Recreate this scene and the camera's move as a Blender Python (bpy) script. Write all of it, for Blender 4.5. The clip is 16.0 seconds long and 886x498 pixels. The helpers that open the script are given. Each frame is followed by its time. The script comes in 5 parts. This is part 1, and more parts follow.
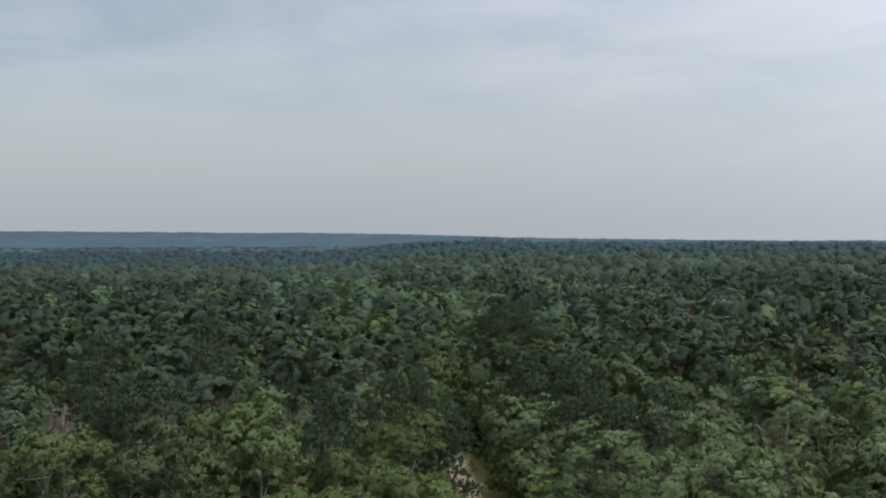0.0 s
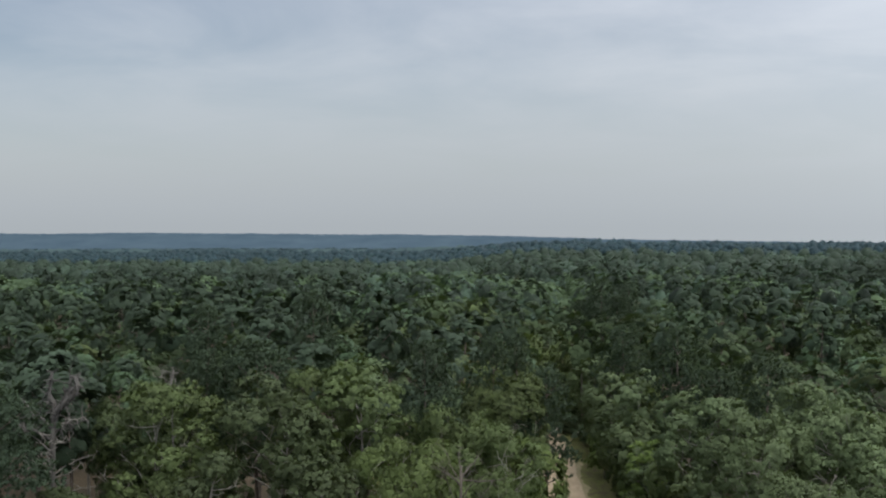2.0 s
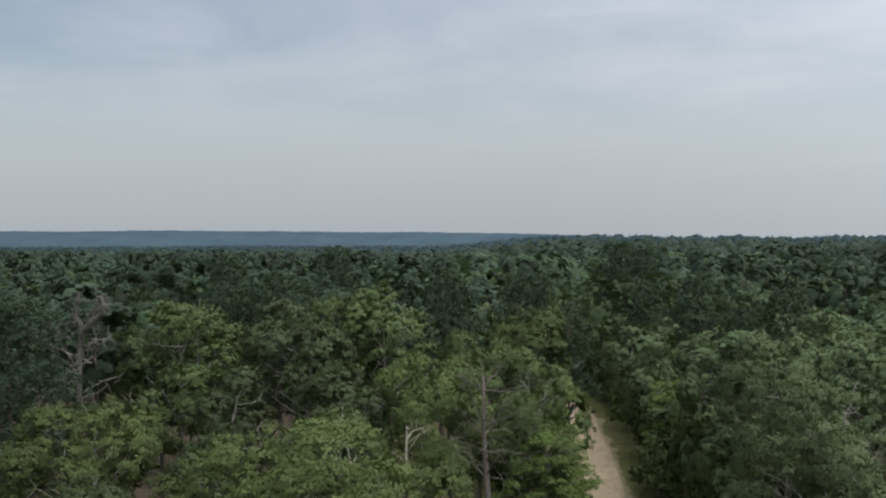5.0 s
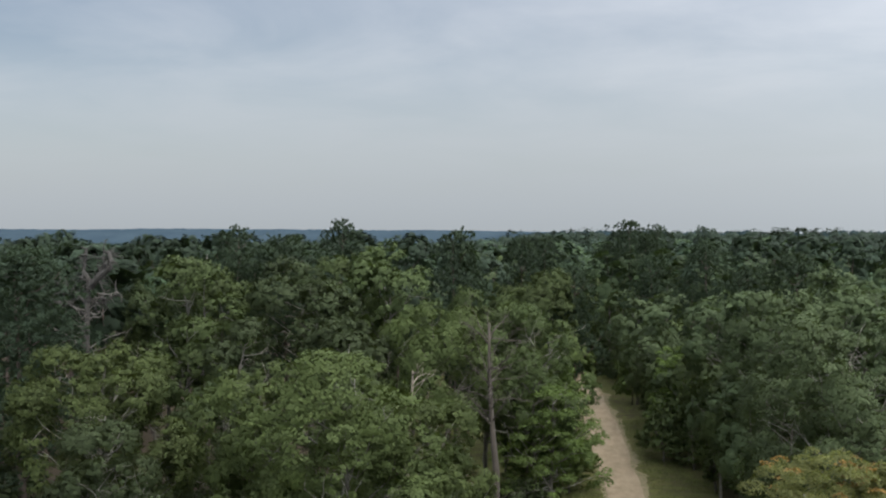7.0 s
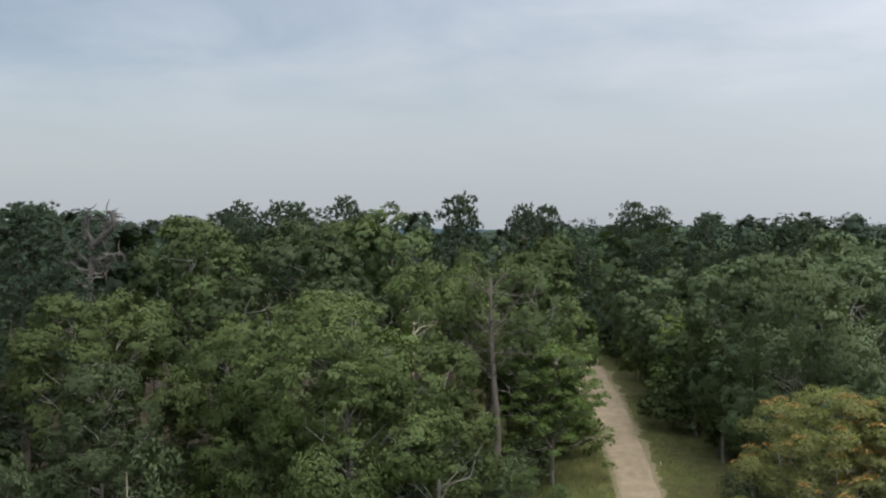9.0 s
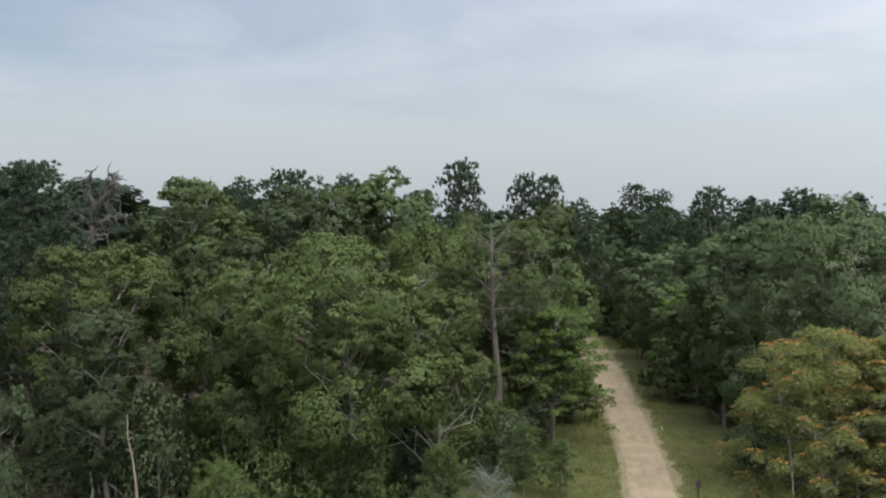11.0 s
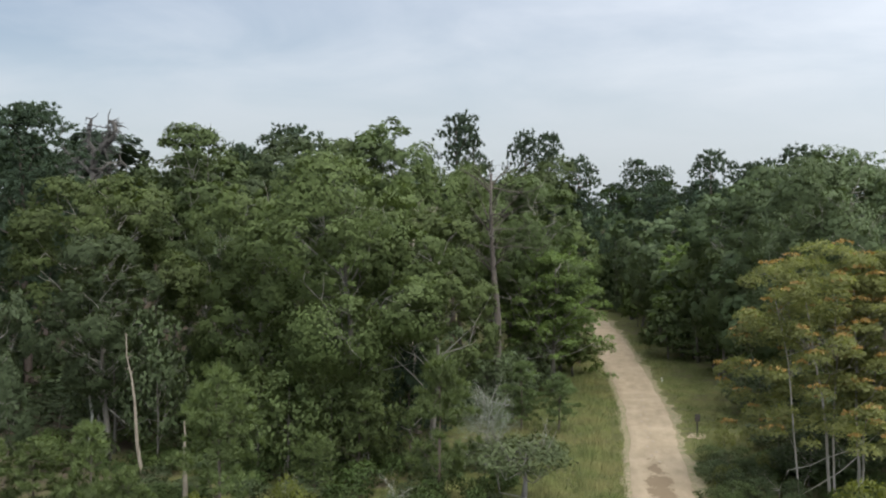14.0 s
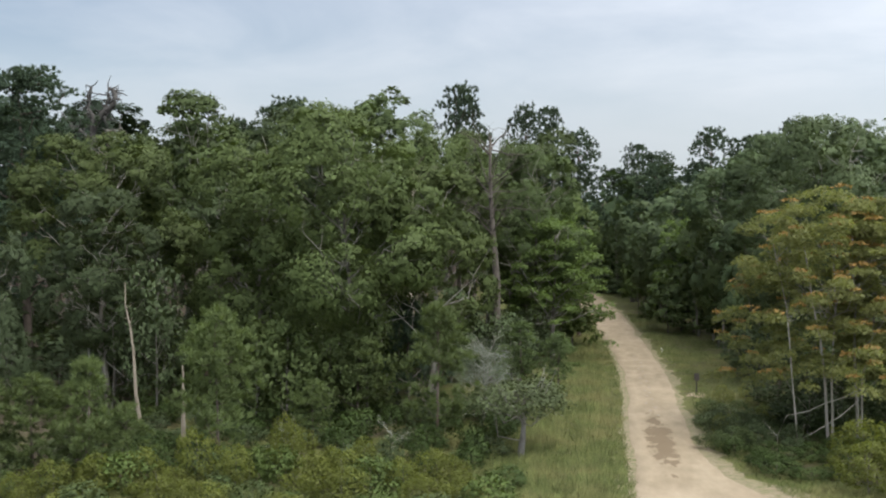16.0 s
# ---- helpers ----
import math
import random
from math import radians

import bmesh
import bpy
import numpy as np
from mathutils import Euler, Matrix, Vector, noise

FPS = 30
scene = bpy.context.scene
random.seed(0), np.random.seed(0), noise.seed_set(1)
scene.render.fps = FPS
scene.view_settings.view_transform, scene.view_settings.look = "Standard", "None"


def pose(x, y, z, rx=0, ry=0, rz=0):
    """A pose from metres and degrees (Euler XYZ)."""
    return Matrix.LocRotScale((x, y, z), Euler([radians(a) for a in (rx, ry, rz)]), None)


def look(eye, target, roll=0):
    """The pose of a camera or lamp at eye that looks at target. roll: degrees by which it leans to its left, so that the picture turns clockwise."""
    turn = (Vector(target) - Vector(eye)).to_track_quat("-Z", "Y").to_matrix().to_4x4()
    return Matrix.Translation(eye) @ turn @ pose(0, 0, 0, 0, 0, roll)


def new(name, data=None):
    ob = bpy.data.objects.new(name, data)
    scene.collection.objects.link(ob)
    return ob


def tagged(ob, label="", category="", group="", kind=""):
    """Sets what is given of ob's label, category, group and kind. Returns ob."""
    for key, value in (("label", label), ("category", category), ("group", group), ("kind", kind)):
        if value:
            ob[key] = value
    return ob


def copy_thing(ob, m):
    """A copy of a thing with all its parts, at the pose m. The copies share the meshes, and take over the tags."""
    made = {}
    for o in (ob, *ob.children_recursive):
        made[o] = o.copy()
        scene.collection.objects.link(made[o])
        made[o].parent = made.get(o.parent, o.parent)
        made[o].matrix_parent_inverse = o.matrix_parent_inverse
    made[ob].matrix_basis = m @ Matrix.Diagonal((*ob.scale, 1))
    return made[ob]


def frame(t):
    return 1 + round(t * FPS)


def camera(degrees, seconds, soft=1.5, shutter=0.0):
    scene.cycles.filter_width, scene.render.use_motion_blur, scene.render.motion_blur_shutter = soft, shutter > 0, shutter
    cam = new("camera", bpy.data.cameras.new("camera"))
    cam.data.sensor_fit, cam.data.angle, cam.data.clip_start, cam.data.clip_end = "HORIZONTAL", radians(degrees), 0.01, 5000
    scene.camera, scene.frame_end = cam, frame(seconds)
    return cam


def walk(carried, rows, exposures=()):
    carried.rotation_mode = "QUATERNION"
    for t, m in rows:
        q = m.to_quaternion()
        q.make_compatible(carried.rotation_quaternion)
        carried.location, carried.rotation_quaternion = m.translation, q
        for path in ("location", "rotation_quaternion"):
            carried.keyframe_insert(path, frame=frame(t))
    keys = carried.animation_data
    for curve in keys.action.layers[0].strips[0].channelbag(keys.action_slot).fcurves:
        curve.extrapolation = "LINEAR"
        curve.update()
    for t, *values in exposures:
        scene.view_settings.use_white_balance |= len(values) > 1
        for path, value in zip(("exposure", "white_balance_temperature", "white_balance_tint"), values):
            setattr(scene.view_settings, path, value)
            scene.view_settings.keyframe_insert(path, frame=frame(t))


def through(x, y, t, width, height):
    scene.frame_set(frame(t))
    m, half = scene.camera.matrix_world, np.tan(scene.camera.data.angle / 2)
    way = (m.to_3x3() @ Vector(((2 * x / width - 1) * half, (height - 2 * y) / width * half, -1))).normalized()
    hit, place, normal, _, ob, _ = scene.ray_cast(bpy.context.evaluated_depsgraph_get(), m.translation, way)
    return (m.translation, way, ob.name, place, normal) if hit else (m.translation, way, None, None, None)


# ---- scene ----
cam = camera(44.1, 16.0, soft=2.1)
# seconds, x, y, z, pitch, yaw: a straight descent of some twenty metres with a short first turn to the left
ROWS = [
    (0, 0.0, 0.001, 28.889, -1.29, 0.00), (0.5, -0.021, -0.037, 28.296, -1.20, 2.40),
    (1, -0.043, -0.078, 27.651, -1.16, 3.67), (1.5, -0.063, -0.126, 26.909, -1.13, 4.48),
    (2, -0.083, -0.184, 26.077, -1.14, 5.14), (2.5, -0.102, -0.249, 25.206, -1.14, 5.47),
    (3, -0.121, -0.318, 24.342, -1.14, 5.69), (3.5, -0.136, -0.387, 23.520, -1.12, 5.90),
    (4, -0.142, -0.452, 22.756, -1.13, 6.02), (6.5, -0.093, -0.745, 19.233, -1.19, 6.54),
    (7, -0.063, -0.795, 18.581, -1.20, 6.60), (7.5, -0.017, -0.840, 17.958, -1.20, 6.67),
    (8, 0.036, -0.879, 17.350, -1.20, 6.74), (8.5, 0.087, -0.912, 16.740, -1.21, 6.80),
    (9, 0.127, -0.937, 16.134, -1.21, 6.85), (11.5, 0.253, -1.007, 13.182, -1.18, 7.02),
    (12, 0.278, -1.024, 12.612, -1.17, 7.05), (12.5, 0.301, -1.041, 12.053, -1.17, 7.06),
    (13, 0.329, -1.056, 11.506, -1.17, 7.08), (13.5, 0.359, -1.068, 10.965, -1.17, 7.08),
    (14, 0.390, -1.076, 10.433, -1.17, 7.10), (14.5, 0.421, -1.083, 9.903, -1.18, 7.12),
    (15, 0.451, -1.092, 9.382, -1.17, 7.14), (15.5, 0.481, -1.104, 8.867, -1.16, 7.16),
    (16, 0.516, -1.116, 8.366, -1.14, 7.18),
]
walk(cam, [(t, pose(x, y, z, 90 + pitch, 0, yaw)) for t, x, y, z, pitch, yaw in ROWS],
     exposures=[(0, 0.0), (4, 0.0), (9, 0.12), (16, 0.39)])

# ---- light: an overcast summer sky and a sun veiled by cloud ----
SUN_UP, SUN_ROUND = 58.0, 142.0          # degrees above the horizon, degrees clockwise from straight ahead


def node(tree, kind, **values):
    n = tree.nodes.new(kind)
    for key, value in values.items():
        if key in n.inputs:
            n.inputs[key].default_value = value
    return n


def sky_world():
    world = bpy.data.worlds.new("overcast_sky")
    scene.world = world
    world.use_nodes = True
    tr = world.node_tree
    tr.nodes.clear()
    out = tr.nodes.new("ShaderNodeOutputWorld")
    coord = tr.nodes.new("ShaderNodeTexCoord")
    sep = tr.nodes.new("ShaderNodeSeparateXYZ")
    tr.links.new(coord.outputs["Generated"], sep.inputs[0])
    # cloud layer: paler and brighter upwards
    ramp = tr.nodes.new("ShaderNodeValToRGB")
    e = ramp.color_ramp.elements
    e[0].position, e[0].color = 0.0, (0.450, 0.490, 0.525, 1)
    e[1].position, e[1].color = 1.0, (1.75, 1.80, 1.88, 1)
    for at, colour in ((0.06, (0.534, 0.580, 0.617, 1)), (0.14, (0.637, 0.690, 0.754, 1)), (0.23, (0.668, 0.725, 0.824, 1)), (0.42, (1.30, 1.36, 1.46, 1))):
        k = e.new(at)
        k.color = colour
    tr.links.new(sep.outputs["Z"], ramp.inputs[0])
    # streaks of cloud, drawn out along the horizon
    up = node(tr, "ShaderNodeMath")
    up.operation = "ADD"
    up.inputs[1].default_value = 0.16
    tr.links.new(sep.outputs["Z"], up.inputs[0])
    div = tr.nodes.new("ShaderNodeVectorMath")
    div.operation = "DIVIDE"
    tr.links.new(coord.outputs["Generated"], div.inputs[0])
    tr.links.new(up.outputs[0], div.inputs[1])
    scale = tr.nodes.new("ShaderNodeVectorMath")
    scale.operation = "MULTIPLY"
    scale.inputs[1].default_value = (0.8, 0.8, 1.2)
    tr.links.new(div.outputs[0], scale.inputs[0])
    cloud = tr.nodes.new("ShaderNodeTexNoise")
    cloud.inputs["Scale"].default_value = 1.9
    cloud.inputs["Detail"].default_value = 6.0
    cloud.inputs["Roughness"].default_value = 0.55
    cloud.inputs["Distortion"].default_value = 0.35
    tr.links.new(scale.outputs[0], cloud.inputs["Vector"])
    mask = tr.nodes.new("ShaderNodeMapRange")
    mask.inputs["From Min"].default_value, mask.inputs["From Max"].default_value = 0.36, 0.64
    mask.inputs["To Min"].default_value, mask.inputs["To Max"].default_value = 0.32, 0.0
    tr.links.new(cloud.outputs[0], mask.inputs["Value"])
    blue = tr.nodes.new("ShaderNodeTexSky")
    blue.sky_type = "NISHITA"
    blue.sun_disc = False
    blue.sun_elevation, blue.sun_rotation = radians(SUN_UP), radians(SUN_ROUND)
    dim = tr.nodes.new("ShaderNodeVectorMath")
    dim.operation = "SCALE"
    dim.inputs["Scale"].default_value = 0.085
    tr.links.new(blue.outputs[0], dim.inputs[0])
    mix = tr.nodes.new("ShaderNodeMix")
    mix.data_type = "RGBA"
    clear = tr.nodes.new("ShaderNodeMapRange")
    for key, value in (("From Min", -0.55), ("From Max", 0.25), ("To Min", 0.42), ("To Max", 0.0)):
        clear.inputs[key].default_value = value
    tr.links.new(sep.outputs["X"], clear.inputs["Value"])
    sum_up = tr.nodes.new("ShaderNodeMath")
    sum_up.operation = "ADD"
    tr.links.new(mask.outputs[0], sum_up.inputs[0])
    tr.links.new(clear.outputs[0], sum_up.inputs[1])
    high = tr.nodes.new("ShaderNodeMapRange")
    high.inputs["From Min"].default_value, high.inputs["From Max"].default_value = 0.02, 0.16
    tr.links.new(sep.outputs["Z"], high.inputs["Value"])
    share = tr.nodes.new("ShaderNodeMath")
    share.operation = "MULTIPLY"
    tr.links.new(sum_up.outputs[0], share.inputs[0])
    tr.links.new(high.outputs[0], share.inputs[1])
    tr.links.new(share.outputs[0], mix.inputs["Factor"])
    tr.links.new(ramp.outputs[0], mix.inputs["A"])
    tr.links.new(dim.outputs[0], mix.inputs["B"])
    # brighter towards the veiled sun, dimmer away from it
    toward = tr.nodes.new("ShaderNodeVectorMath")
    toward.operation = "DOT_PRODUCT"
    toward.inputs[1].default_value = (math.sin(radians(SUN_ROUND)), math.cos(radians(SUN_ROUND)), 0)
    tr.links.new(coord.outputs["Generated"], toward.inputs[0])
    lit = tr.nodes.new("ShaderNodeMapRange")
    for key, value in (("From Min", -0.9), ("From Max", 0.9), ("To Min", 0.91), ("To Max", 2.2)):
        lit.inputs[key].default_value = value
    lit.interpolation_type = "SMOOTHSTEP"
    tr.links.new(toward.outputs["Value"], lit.inputs["Value"])
    shade = tr.nodes.new("ShaderNodeVectorMath")
    shade.operation = "SCALE"
    tr.links.new(mix.outputs["Result"], shade.inputs[0])
    tr.links.new(lit.outputs[0], shade.inputs["Scale"])
    bg = tr.nodes.new("ShaderNodeBackground")
    bg.inputs["Strength"].default_value = 1.0
    tr.links.new(shade.outputs[0], bg.inputs["Color"])
    tr.links.new(bg.outputs[0], out.inputs["Surface"])


sky_world()
sun = new("sun", bpy.data.lights.new("sun", "SUN"))
sun.data.energy, sun.data.angle, sun.data.color = 2.0, radians(30), (1.0, 0.95, 0.86)
a, b = radians(SUN_ROUND), radians(SUN_UP)
sun.matrix_world = look((60 * math.sin(a) * math.cos(b), 60 * math.cos(a) * math.cos(b), 60 * math.sin(b)), (0, 0, 0))


# ---- materials ----
def material(name):
    m = bpy.data.materials.new(name)
    m.use_nodes = True
    tr = m.node_tree
    tr.nodes.clear()
    out = tr.nodes.new("ShaderNodeOutputMaterial")
    bsdf = tr.nodes.new("ShaderNodeBsdfPrincipled")
    tr.links.new(bsdf.outputs[0], out.inputs["Surface"])
    return m, tr, out, bsdf


def blend(tr, fac, one, two, how="MIX"):
    n = tr.nodes.new("ShaderNodeMix")
    n.data_type, n.blend_type = "RGBA", how
    for socket, value in (("Factor", fac), ("A", one), ("B", two)):
        if isinstance(value, bpy.types.NodeSocket):
            tr.links.new(value, n.inputs[socket])
        else:
            n.inputs[socket].default_value = (*value, 1) if isinstance(value, tuple) else value
    return n.outputs["Result"]


def spread(tr, value, lo, hi, a=0.0, b=1.0):
    n = tr.nodes.new("ShaderNodeMapRange")
    tr.links.new(value, n.inputs["Value"])
    for key, v in (("From Min", lo), ("From Max", hi), ("To Min", a), ("To Max", b)):
        n.inputs[key].default_value = v
    return n.outputs[0]


def grain(tr, size, detail=4.0, rough=0.55, stretch=(1, 1, 1), where="Object"):
    coord = tr.nodes.new("ShaderNodeTexCoord")
    mapped = tr.nodes.new("ShaderNodeMapping")
    mapped.inputs["Scale"].default_value = stretch
    n = tr.nodes.new("ShaderNodeTexNoise")
    n.inputs["Scale"].default_value, n.inputs["Detail"].default_value, n.inputs["Roughness"].default_value = size, detail, rough
    tr.links.new(coord.outputs[where], mapped.inputs["Vector"])
    tr.links.new(mapped.outputs[0], n.inputs["Vector"])
    return n.outputs[0]


def relief(tr, bsdf, height, strength, distance):
    n = tr.nodes.new("ShaderNodeBump")
    n.inputs["Strength"].default_value, n.inputs["Distance"].default_value = strength, distance
    tr.links.new(height, n.inputs["Height"])
    tr.links.new(n.outputs[0], bsdf.inputs["Normal"])


def leaf_material(name, dark, light, other, sheen=0.65, through=0.26, vary=0.4, specks=0.22, broad=0.55, swing=0.2):
    """Foliage: each leaf spray its own tone, each tree its own cast."""
    m, tr, out, bsdf = material(name)
    dark, light, other = ((0.720 * r, 0.765 * g, 0.800 * b) for r, g, b in (dark, light, other))
    geo = tr.nodes.new("ShaderNodeNewGeometry")
    info = tr.nodes.new("ShaderNodeObjectInfo")
    own = blend(tr, spread(tr, geo.outputs["Random Per Island"], 0, 1, 0.5 - vary / 2, 0.5 + vary / 2), dark, light)
    tree = blend(tr, spread(tr, info.outputs["Random"], 0, 1, 0.0, 0.65), own, other)
    patch = spread(tr, grain(tr, broad, 2.0), 0.3, 0.7, 0.98 - swing, 0.98 + swing)
    speck = spread(tr, grain(tr, 4.5, 3.0, 0.6), 0.3, 0.7, 1 - specks, 1 + specks)
    both = tr.nodes.new("ShaderNodeMath")
    both.operation = "MULTIPLY"
    tr.links.new(patch, both.inputs[0])
    tr.links.new(speck, both.inputs[1])
    cast = tr.nodes.new("ShaderNodeMath")
    cast.operation = "MULTIPLY"
    tr.links.new(both.outputs[0], cast.inputs[0])
    tr.links.new(spread(tr, info.outputs["Random"], 0, 1, 0.80, 1.20), cast.inputs[1])
    patch = cast.outputs[0]
    tone = tr.nodes.new("ShaderNodeVectorMath")
    tone.operation = "SCALE"
    tr.links.new(tree, tone.inputs[0])
    tr.links.new(patch, tone.inputs["Scale"])
    tr.links.new(tone.outputs[0], bsdf.inputs["Base Color"])
    bsdf.inputs["Roughness"].default_value = sheen
    bsdf.inputs["Specular IOR Level"].default_value = 0.16
    back = tr.nodes.new("ShaderNodeBsdfTranslucent")
    tr.links.new(blend(tr, 1.0, tone.outputs[0], (1.0, 1.05, 0.5), "MULTIPLY"), back.inputs["Color"])
    mix = tr.nodes.new("ShaderNodeMixShader")
    mix.inputs[0].default_value = through
    tr.links.new(bsdf.outputs[0], mix.inputs[1])
    tr.links.new(back.outputs[0], mix.inputs[2])
    tr.links.new(mix.outputs[0], out.inputs["Surface"])
    return m


def bark_material(name, dark, light, scale=7.0):
    m, tr, out, bsdf = material(name)
    ridges = grain(tr, scale, 5.0, 0.65, (1, 1, 0.22))
    blotch = grain(tr, 0.9, 2.0)
    colour = blend(tr, spread(tr, ridges, 0.3, 0.7), dark, light)
    colour = blend(tr, spread(tr, blotch, 0.5, 0.75, 0, 0.6), colour, tuple(min(1, c * 1.35) for c in light))
    tr.links.new(colour, bsdf.inputs["Base Color"])
    bsdf.inputs["Roughness"].default_value = 0.9
    relief(tr, bsdf, ridges, 0.8, 0.04)
    return m


OAK_LEAF = leaf_material("oak_leaf", (0.067, 0.089, 0.029), (0.137, 0.166, 0.058), (0.081, 0.108, 0.041))
OAK_YELLOW = leaf_material("oak_leaf_light", (0.092, 0.125, 0.032), (0.155, 0.195, 0.056), (0.111, 0.145, 0.047))
# Darker oak leaf; for some trees it also stands in for wood shade.
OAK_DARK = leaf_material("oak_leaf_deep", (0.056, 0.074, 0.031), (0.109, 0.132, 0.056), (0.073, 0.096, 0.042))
# Cooler oak leaf for trees farther back: a little haze is in its colour.
OAK_COOL = leaf_material("oak_leaf_cool", (0.087, 0.116, 0.050), (0.164, 0.199, 0.087), (0.104, 0.139, 0.065), vary=0.4, specks=0.18)
STUNTED_LEAF = leaf_material("stunted_leaf", (0.085, 0.105, 0.043), (0.160, 0.182, 0.081), (0.115, 0.132, 0.059))
# Shaded copy of the shrub leaf: the gloom under trees is in its colour.
SHADED_LEAF = leaf_material("shaded_shrub_leaf", (0.039, 0.060, 0.015), (0.085, 0.118, 0.031), (0.057, 0.082, 0.023))
OAK_BRIGHT = leaf_material("oak_leaf_bright", (0.075, 0.098, 0.028), (0.149, 0.177, 0.057), (0.091, 0.118, 0.040))
OAK_GREY = leaf_material("oak_leaf_grey", (0.050, 0.064, 0.030), (0.096, 0.115, 0.052), (0.066, 0.084, 0.039))
PINE_NEEDLE = leaf_material("pine_needle", (0.039, 0.057, 0.035), (0.082, 0.109, 0.059), (0.054, 0.076, 0.048), 0.75, 0.28)
PINE_YOUNG = leaf_material("young_pine_needle", (0.086, 0.112, 0.041), (0.171, 0.201, 0.074), (0.119, 0.146, 0.056), 0.7, 0.4)
PINE_LIGHT = leaf_material("light_pine_needle", (0.121, 0.165, 0.068), (0.226, 0.275, 0.119), (0.165, 0.209, 0.094), 0.7, 0.4)
HEAVEN_LEAF = leaf_material("compound_leaf", (0.161, 0.172, 0.064), (0.298, 0.287, 0.106), (0.218, 0.217, 0.083), through=0.55, vary=0.6)
DROOP_LEAF = leaf_material("hanging_leaf", (0.121, 0.173, 0.050), (0.220, 0.282, 0.086), (0.163, 0.217, 0.065), through=0.45)
SEED = leaf_material("seed_head", (0.231, 0.145, 0.042), (0.359, 0.196, 0.062), (0.279, 0.171, 0.050), vary=1.0)
SHRUB_LEAF = leaf_material("shrub_leaf", (0.059, 0.087, 0.021), (0.137, 0.173, 0.045), (0.091, 0.122, 0.032))
PALE_SHRUB = leaf_material("pale_shrub_leaf", (0.130, 0.143, 0.034), (0.250, 0.255, 0.066), (0.176, 0.184, 0.047), through=0.5)
# Canopy leaves grow cooler and bluer with distance: haze mixed into their colours.
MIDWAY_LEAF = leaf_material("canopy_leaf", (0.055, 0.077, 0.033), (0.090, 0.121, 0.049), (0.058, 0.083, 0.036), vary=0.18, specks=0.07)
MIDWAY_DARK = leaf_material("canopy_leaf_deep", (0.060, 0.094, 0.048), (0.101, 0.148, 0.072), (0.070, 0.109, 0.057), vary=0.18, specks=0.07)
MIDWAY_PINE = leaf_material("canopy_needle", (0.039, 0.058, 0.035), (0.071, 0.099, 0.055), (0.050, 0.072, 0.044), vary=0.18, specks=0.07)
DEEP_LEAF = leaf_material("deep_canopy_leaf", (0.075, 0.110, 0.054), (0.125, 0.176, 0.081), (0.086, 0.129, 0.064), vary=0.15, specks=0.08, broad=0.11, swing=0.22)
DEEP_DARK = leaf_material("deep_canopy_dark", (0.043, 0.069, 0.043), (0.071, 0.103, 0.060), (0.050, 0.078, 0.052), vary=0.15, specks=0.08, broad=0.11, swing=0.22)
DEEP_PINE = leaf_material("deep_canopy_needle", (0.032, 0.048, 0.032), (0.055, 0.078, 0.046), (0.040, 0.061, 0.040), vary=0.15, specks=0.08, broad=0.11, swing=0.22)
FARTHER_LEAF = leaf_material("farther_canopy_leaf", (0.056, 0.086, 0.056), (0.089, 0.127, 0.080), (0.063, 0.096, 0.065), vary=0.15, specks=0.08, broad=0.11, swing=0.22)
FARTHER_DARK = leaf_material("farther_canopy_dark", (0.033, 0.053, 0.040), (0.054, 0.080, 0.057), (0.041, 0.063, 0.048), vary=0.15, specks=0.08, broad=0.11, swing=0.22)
FAR_LEAF = leaf_material("far_canopy_hazed", (0.025, 0.052, 0.054), (0.037, 0.071, 0.069), (0.029, 0.055, 0.059), vary=0.12, specks=0.05, broad=0.11, swing=0.22)
FAR_PINE = leaf_material("far_pine_canopy_hazed", (0.021, 0.045, 0.052), (0.034, 0.064, 0.069), (0.028, 0.051, 0.059), vary=0.12, specks=0.05, broad=0.11, swing=0.22)
GREY_TWIG = leaf_material("silvery_twig", (0.120, 0.140, 0.088), (0.225, 0.245, 0.165), (0.17, 0.19, 0.125), vary=0.9)
BARK = bark_material("oak_bark", (0.055, 0.050, 0.040), (0.150, 0.138, 0.112))
LIMB_BARK = bark_material("limb_bark", (0.095, 0.088, 0.072), (0.215, 0.202, 0.168))
PINE_BARK = bark_material("pine_bark", (0.040, 0.030, 0.024), (0.13, 0.10, 0.08), 5.0)
PALE_BARK = bark_material("pale_bark", (0.13, 0.118, 0.096), (0.25, 0.235, 0.20), 5.0)
# Near black: the backlit look against the sky is put into this wood's colour.
SILHOUETTE_WOOD = bark_material("silhouette_dead_wood", (0.024, 0.022, 0.019), (0.066, 0.061, 0.054), 9.0)
SNAG_BARK = bark_material("old_pine_snag", (0.032, 0.026, 0.019), (0.070, 0.058, 0.045), 9.0)
GREY_BARK = bark_material("silver_grey_twig", (0.14, 0.14, 0.112), (0.28, 0.28, 0.235), 9.0)
DEAD_WOOD = bark_material("weathered_wood", (0.070, 0.064, 0.054), (0.160, 0.150, 0.130), 9.0)
POST_WOOD = bark_material("stained_post", (0.018, 0.015, 0.012), (0.050, 0.042, 0.034), 12.0)
BLEACHED = bark_material("bleached_wood", (0.118, 0.098, 0.072), (0.25, 0.215, 0.165), 9.0)


def road_x(y):
    """The middle of the sand track, y metres ahead."""
    return np.interp(y, (-60, 33, 45, 54, 62, 68, 75, 86, 102, 112, 122, 136, 170, 400), (2.0, 3.7, 3.8, 4.05, 4.2, 4.1, 3.9, 3.45, 2.9, 2.6, 2.2, 1.2, -3.5, -20.0))


